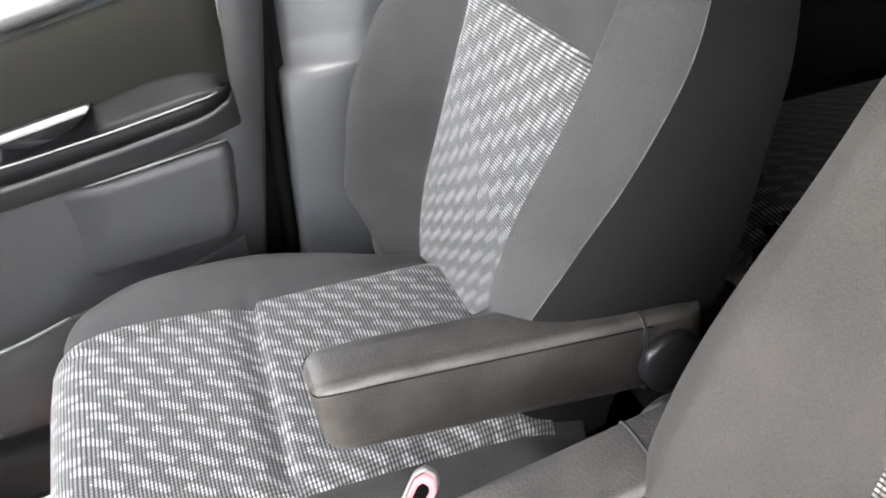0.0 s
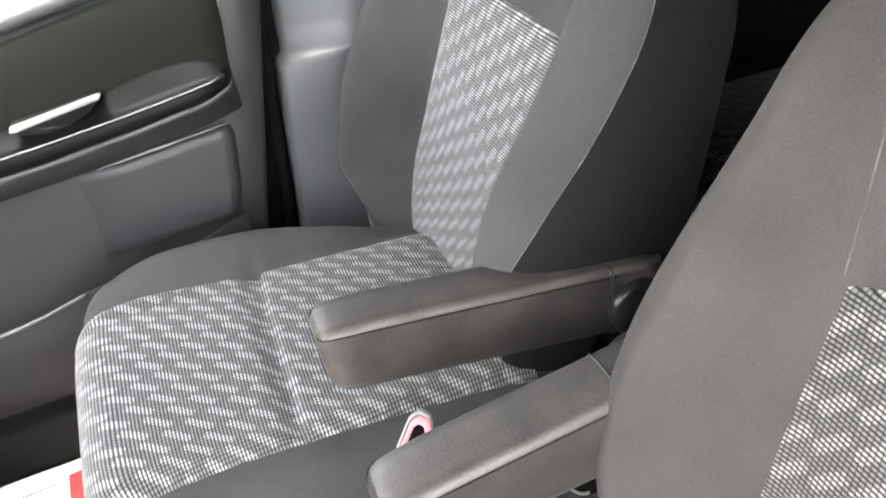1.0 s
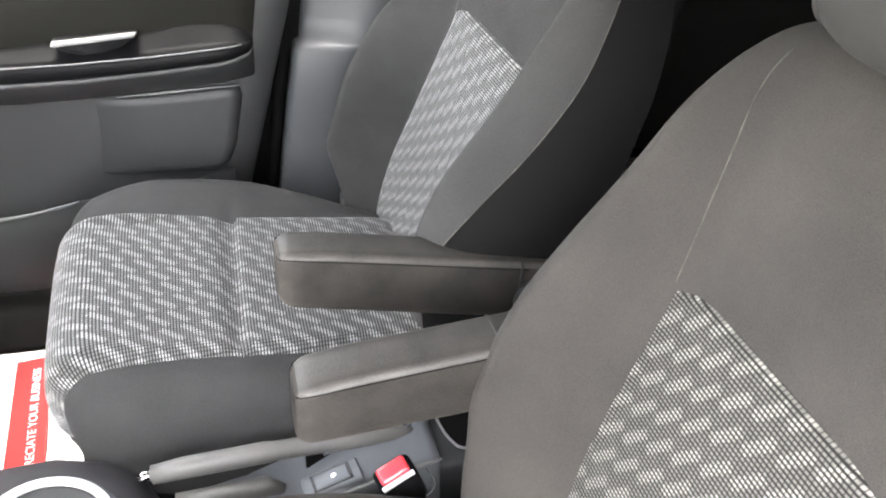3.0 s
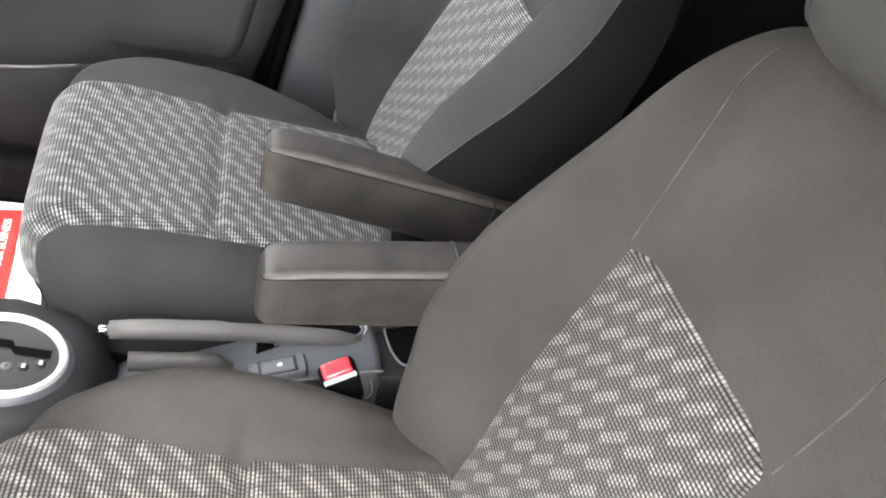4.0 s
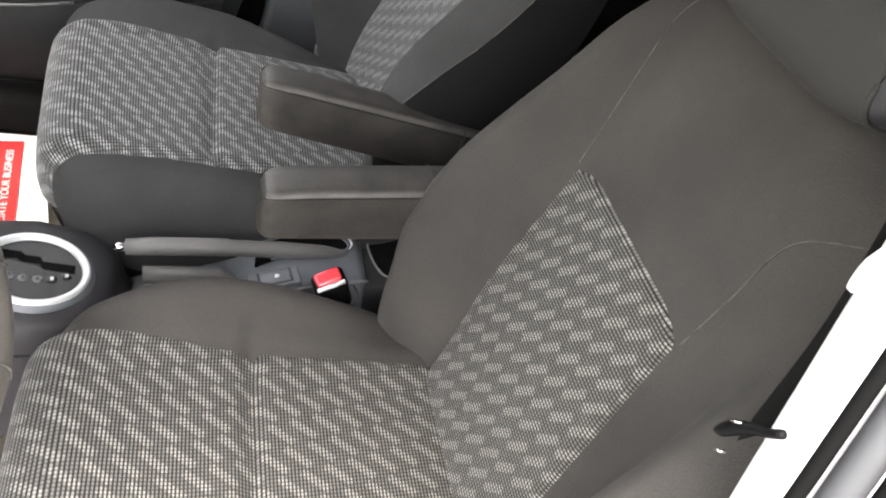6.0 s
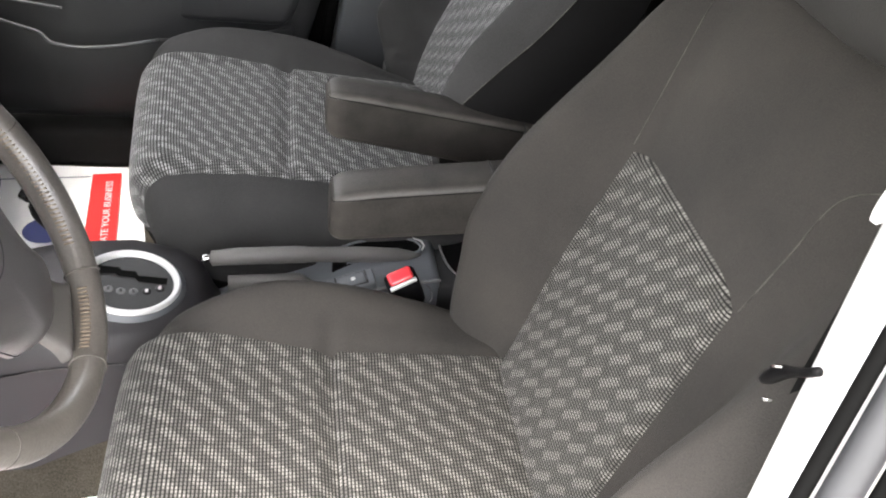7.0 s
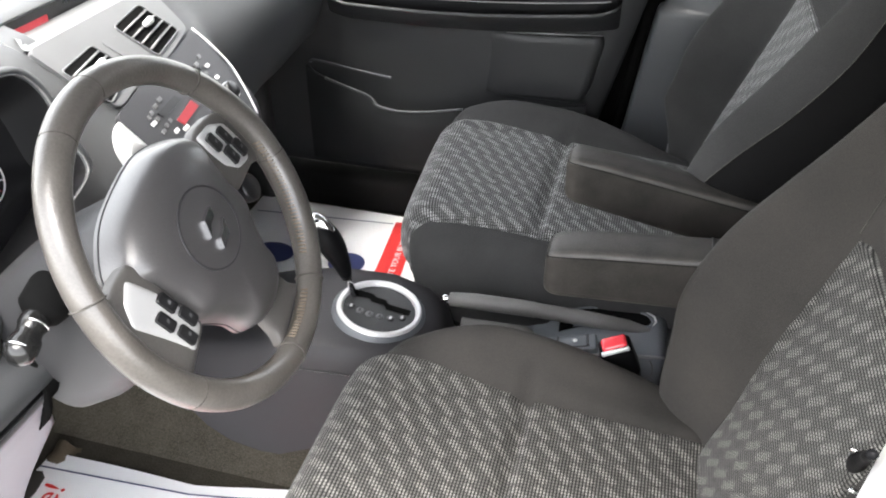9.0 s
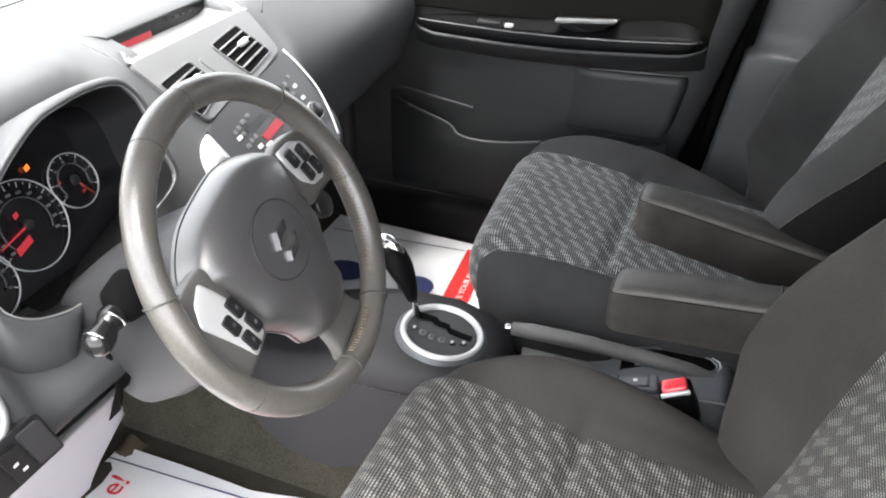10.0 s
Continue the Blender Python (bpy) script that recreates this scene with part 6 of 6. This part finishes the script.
# seat heater switches
for yc_, lab in ((-0.008, ""), (0.100, "")):
    tilt = Matrix.Translation((0.366, yc_, 0.2715 if yc_ < 0.05 else 0.277)) @ Matrix.Rotation(radians(8 if yc_ < 0.05 else -4), 4, "Z") @ Matrix.Rotation(radians(-12), 4, "Y")
    bm = bmesh.new()
    box(bm, (-0.034, -0.017, -0.006), (0.036, 0.017, 0.0085), 0.004, 3, m=tilt)
    hs = part("heater_switch_base", bm, CONSOLE_GREY, con, "raised grey switch base")
    bm = bmesh.new()
    box(bm, (-0.0235, -0.0135, 0.006), (0.0255, 0.0135, 0.0089), 0.001, 1, m=tilt)
    part("switch_frame", bm, PLASTIC_BLACK, hs, "black switch frame")
    bm = bmesh.new()
    box(bm, (-0.020, -0.0115, 0.006), (0.022, 0.0115, 0.0104), 0.002, 2, m=tilt)
    sb = part("rocker", bm, CONSOLE_GREY, hs, "grey rocker switch")
    for dx in (-0.0215, 0.0235):
        bm = bmesh.new()
        box(bm, (dx - 0.001, -0.0115, 0.0085), (dx + 0.001, 0.0115, 0.0108), 0, m=tilt)
        part("rocker_gap", bm, PLASTIC_BLACK, hs, "", False)
    bm = bmesh.new()
    disc(bm, tilt @ Vector((0.004, 0, 0.0100)), tilt.to_3x3() @ Vector((0, 0, 1)), 0.0036, 0.0012, 14)
    part("lamp_dot", bm, SILVER_BRIGHT, hs, "pale indicator")


def belt_buckle(label, at, turn, tilt, lean, push, shell, red_label):
    b = thing("seat_belt_buckle", label, "belt buckle", at)
    m = Matrix.Translation(at) @ Matrix.Rotation(radians(turn), 4, "Z") @ Matrix.Rotation(radians(tilt), 4, "Y") @ Matrix.Rotation(radians(lean), 4, "X")
    bm = bmesh.new()
    box(bm, (-0.018, -0.010, -0.12), (0.018, 0.010, -0.05), 0.005, 3, m=m)
    box(bm, (-0.0225, -0.0155, -0.068), (0.0225, 0.0155, -0.002), 0.007, 4, m=m)
    part("housing", bm, shell, b)
    bm = bmesh.new()
    box(bm, (-0.0175, -0.0080, -0.010), (0.0175, 0.0130, 0.0030), 0.0045, 3, m=m)
    part("push_button", bm, push, b, red_label)
    bm = bmesh.new()
    box(bm, (-0.0195, -0.0135, -0.008), (0.0195, -0.0086, 0.0010), 0.0015, 2, m=m)
    part("slot", bm, SILVER, b, "pale belt slot")
    bm = bmesh.new()
    box(bm, (-0.012, -0.004, -0.22), (0.012, 0.004, -0.10), 0.002, 1, m=m)
    part("stalk", bm, PLASTIC_BLACK, b, "black stalk")
    return b


belt_buckle("black seat belt buckle with bright red button", (0.424, -0.074, 0.345), 12, -22, 14, RED, GLOSS_BLACK, "red push button")
pb = thing("seat_belt_buckle", "pale grey seat belt buckle with faded pink release frame", "belt buckle", (0.388, 0.104, 0.362))
m = Matrix.Translation((0.388, 0.098, 0.358)) @ Matrix.Rotation(radians(-14), 4, "Z") @ Matrix.Rotation(radians(-42), 4, "X") @ Matrix.Rotation(radians(34), 4, "Y")
mouth = rounded([(-0.0125, -0.022), (0.0105, -0.022), (0.0145, 0.012), (0.0075, 0.023), (-0.0055, 0.024), (-0.0125, 0.014)], 0.003, 4)
bm = bmesh.new()
skin(bm, [[m @ Vector((x * k, y, z * k)) for x, z in mouth] for y, k in ((0.016, 0.80), (0.013, 1.0), (-0.003, 1.0), (-0.006, 0.94), (-0.0055, 0.80), (0.004, 0.74))], close_v=True)
part("housing", bm, HANDLE, pb, "pale grey housing")
bm = bmesh.new()
skin(bm, [[m @ Vector((0.0022 + x * k, y, -0.002 + z * k)) for x, z in mouth] for y, k in ((0.004, 0.72), (-0.0062, 0.88), (-0.0076, 0.80), (-0.0070, 0.50), (0.003, 0.44))], close_v=True)
part("push_button", bm, PINK, pb, "faded pink release frame")
bm = bmesh.new()
skin(bm, [[m @ Vector((x * k - 0.0010, y, z * k)) for x, z in mouth] for y, k in ((-0.0040, 0.02), (-0.0040, 0.66), (0.004, 0.68))], close_v=True)
part("slot", bm, VOID, pb, "dark belt slot")
bm = bmesh.new()
tube(bm, [m @ Vector((-0.002, 0.006, -0.018)), (0.378, 0.106, 0.27), (0.376, 0.108, 0.18)], 0.007, 8)
part("stalk", bm, PLASTIC_BLACK, pb, "black stalk")

# ---------------------------------------------------------------- driver belt
belt = thing("seat_belt", "black seat belt hanging beside the driver seat", "seat belt", (0.56, -0.64, 0.6))
bm = bmesh.new()
pts, _ = curve_at([(0.660, -0.520, 1.05), (0.632, -0.556, 0.90), (0.622, -0.577, 0.80), (0.621, -0.580, 0.70), (0.624, -0.584, 0.60), (0.626, -0.600, 0.40), (0.63, -0.61, 0.15)], 40)
rows = [[p + Vector((0.016, -0.008, 0)), p + Vector((0.017, -0.0068, 0)), p + Vector((-0.015, 0.0092, 0)), p + Vector((-0.016, 0.008, 0))] for p in pts]
skin(bm, rows, close_v=True)
part("webbing", bm, WEBBING, belt)
bm = bmesh.new()
tube(bm, curve_at([(0.563, -0.587, 0.7185), (0.562, -0.5915, 0.7245), (0.560, -0.601, 0.740), (0.558, -0.612, 0.753), (0.553, -0.624, 0.766), (0.552, -0.632, 0.776)], 18)[0], [0.0018, 0.0034, 0.0044, 0.0049, 0.0051, 0.0051, 0.0048, 0.0043, 0.0039, 0.0036, 0.0033, 0.0031, 0.0029, 0.0028, 0.0028, 0.0028, 0.0028, 0.0028], 12)
tg = part("tongue", bm, GLOSS_BLACK, belt, "black plastic belt tongue")
bm = bmesh.new()
tube(bm, [(0.5665, -0.5900, 0.7035), (0.5650, -0.5960, 0.7095), (0.5640, -0.6000, 0.7135)], [0.0006, 0.0034, 0.0022], 8, flat=0.5)
part("tongue_plate", bm, CHROME, tg, "steel tongue plate")
bm = bmesh.new()
tube(bm, [(0.5565, -0.5960, 0.7400), (0.5550, -0.6010, 0.7460), (0.5545, -0.6050, 0.7500)], [0.0014, 0.0026, 0.0012], 8, flat=0.6)
part("tongue_cap", bm, CHROME, tg, "bright edge on the tongue")
bm = bmesh.new()
tube(bm, [(0.62, -0.61, 0.20), (0.60, -0.605, 0.36), (0.585, -0.607, 0.46), (0.58, -0.61, 0.49)], 0.008, 8)
solo("seat_trim_rod", bm, SILVER_DULL, "grey trim rod beside the seat", "trim", "structure")
bm = bmesh.new()
box(bm, (0.470, 0.612, 0.20), (0.487, 0.640, 0.308), 0.004, 2)
solo("belt_anchor", bm, SILVER_DULL, "pale belt anchor beside the passenger seat", "belt anchor")
# rear belt clips seen between the seats
rb = thing("rear_belt_buckle", "black rear belt buckle with a bright edge", "belt buckle", (1.30, 0.02, 0.45))
for k, (x, y, z) in enumerate(((1.29, 0.015, 0.44), (1.30, 0.09, 0.47))):
    bm = bmesh.new()
    box(bm, (x - 0.015, y - 0.02, z - 0.08), (x + 0.015, y + 0.02, z), 0.006, 3)
    h_ = part("housing", bm, GLOSS_BLACK, rb)
    bm = bmesh.new()
    box(bm, (x - 0.016, y - 0.021, z - 0.014), (x - 0.012, y + 0.018, z - 0.010), 0.0)
    part("bright_edge", bm, SILVER, h_, "", False)

# ---------------------------------------------------------------- floor mats


def flat_shape(name, outline, z, mat, parent, label=""):
    bm = bmesh.new()
    vs = [bm.verts.new((x, y, z)) for x, y in outline]
    f0 = bm.faces.new(vs)
    return part(name, bm, mat, parent, label, False)


def written(name, text, at, size, angle, mat, parent, label, squeeze=1.0):
    cu = bpy.data.curves.new(name, "FONT")
    cu.body, cu.size, cu.extrude, cu.align_x = text, size, 0.0002, "LEFT"
    tmp = bpy.data.objects.new(name, cu)
    scene.collection.objects.link(tmp)
    bpy.context.view_layer.update()
    me = bpy.data.meshes.new_from_object(tmp.evaluated_get(bpy.context.evaluated_depsgraph_get()))
    bpy.data.objects.remove(tmp)
    me.materials.clear()
    me.materials.append(mat)
    ob = new(name, me)
    ob.matrix_world = pose(*at, 0, 0, angle) @ Matrix.Diagonal((squeeze, 1, 1, 1))
    me.transform(ob.matrix_world)
    ob.matrix_world = Matrix()
    ob.parent = parent
    ob.matrix_parent_inverse = parent.matrix_world.inverted()
    ob["label"] = label
    return ob


def paper(outline, z, seed, shear=0.0, pivot=0.0):
    """A thin crumpled sheet over an outline box (x0, x1, y0, y1)."""
    x0, x1, y0, y1 = outline
    bm = bmesh.new()
    nx, ny = 40, 36
    def at(i, j, lo):
        x = x0 + (x1 - x0) * i / nx
        far = y1 if isinstance(y1, float) else lin(y1, x)
        y = y0 + (far - y0) * j / ny
        x += shear * (y - pivot) * i / nx
        e = 0.004 * noise.noise(Vector((x * 3 + seed, y * 3, 0)))
        w = 0.0022 * noise.noise(Vector((x * 7, y * 7, seed)))
        return Vector((x + e * 2.0, y + e * 2.5, z + abs(w) - (0.0008 if lo else 0)))
    for lo in (0, 1):
        skin(bm, [[at(i, j, lo) for j in range(ny + 1)] for i in range(nx + 1)])
    return bm


mat_p = thing("paper_floor_mat", "white paper floor mat with a red stripe and blue ovals", "floor mat", (-0.25, 0.42, 0), "paper floor mats")
part("sheet", paper((-0.50, -0.003, 0.16, 0.668), 0.004, 1.0, -0.15, 0.457), PAPER, mat_p)
flat_shape("red_stripe", [(-0.091, 0.17), (-0.130, 0.632), (-0.073, 0.640), (-0.028, 0.17)], 0.0085, PAPER_RED, mat_p, "red printed stripe")
written("stripe_text", "APPRECIATE YOUR BUSINESS", (-0.060, 0.325, 0.0095), 0.0190, 95.2, PAPER, mat_p, "white lettering", 1.15)
flat_shape("border_line", [(-0.48, 0.590), (-0.133, 0.622), (-0.133, 0.625), (-0.48, 0.593)], 0.0085, PAPER_BLUE, mat_p, "blue printed line")
for ox, oy, ra, rb_ in ((-0.365, 0.435, 0.052, 0.040), (-0.185, 0.440, 0.042, 0.040)):
    flat_shape("blue_oval", [(ox + ra * math.cos(2 * math.pi * k / 32), oy + rb_ * math.sin(2 * math.pi * k / 32)) for k in range(32)], 0.0085, PAPER_BLUE, mat_p, "dark blue printed oval")
mat_d = thing("paper_floor_mat", "white paper floor mat with red lettering and a blue line", "floor mat", (-0.2, -0.42, 0), "paper floor mats")
part("sheet", paper((-0.475, 0.022, -0.66, [(-0.475, -0.216), (-0.2, -0.207), (-0.12, -0.188), (0.022, -0.160)]), 0.004, 5.0), PAPER, mat_d)
line_y = [(-0.47, -0.246), (-0.33, -0.239), (-0.20, -0.232), (-0.12, -0.218), (-0.035, -0.199)]
flat_shape("border_line", line_y + [(x, y + 0.003) for x, y in reversed(line_y)], 0.0085, PAPER_BLUE, mat_d, "blue printed line")
flat_shape("red_stripe", [(-0.100, -0.217), (-0.095, -0.62), (-0.040, -0.62), (-0.036, -0.203)], 0.0085, PAPER_RED, mat_d, "red printed stripe")
flat_shape("dark_print", [(-0.472, -0.256), (-0.458, -0.253), (-0.445, -0.264), (-0.440, -0.295), (-0.446, -0.345), (-0.460, -0.37), (-0.473, -0.36)], 0.0085, PRINT_DARK, mat_d, "dark printed shape")
written("red_text", "e!", (-0.400, -0.312, 0.0090), 0.055, 86, PAPER_RED, mat_d, "red lettering")
bm = bmesh.new()
rows = []
for k in range(7):
    rows.append([Vector((-0.475 + 0.008 * k + 0.004 * math.sin(j), -0.232 + 0.011 * j, 0.005 + 0.006 * noise.noise(Vector((k * 0.5, j * 0.6, 3.0))) + 0.006 * math.sin(k * 0.9))) for j in range(5)])
skin(bm, rows)
skin(bm, [[p - Vector((0, 0, 0.004)) for p in r_] for r_ in rows])
solo("carpet_tag", bm, CARPET_TAG, "brown cloth scrap on the carpet", "scrap")
# pedals under the dashboard
for px, nm, lab in ((-0.27, "brake_pedal", "black rubber brake pedal"), (-0.13, "accelerator_pedal", "black accelerator pedal")):
    pd = thing(nm, lab + " in the footwell", "pedal", (-0.55, px - 0.12, 0.2))
    bm = bmesh.new()
    box(bm, (-0.02, -0.045, -0.03), (0.0, 0.045, 0.03), 0.008, 3, m=Matrix.Translation((-0.56, px - 0.12, 0.17)) @ Matrix.Rotation(radians(-30), 4, "Y"))
    part("pad", bm, RUBBER, pd)
    bm = bmesh.new()
    tube(bm, [(-0.57, px - 0.12, 0.18), (-0.62, px - 0.12, 0.34), (-0.64, px - 0.12, 0.42)], 0.008, 8)
    part("arm", bm, PLASTIC_BLACK, pd)
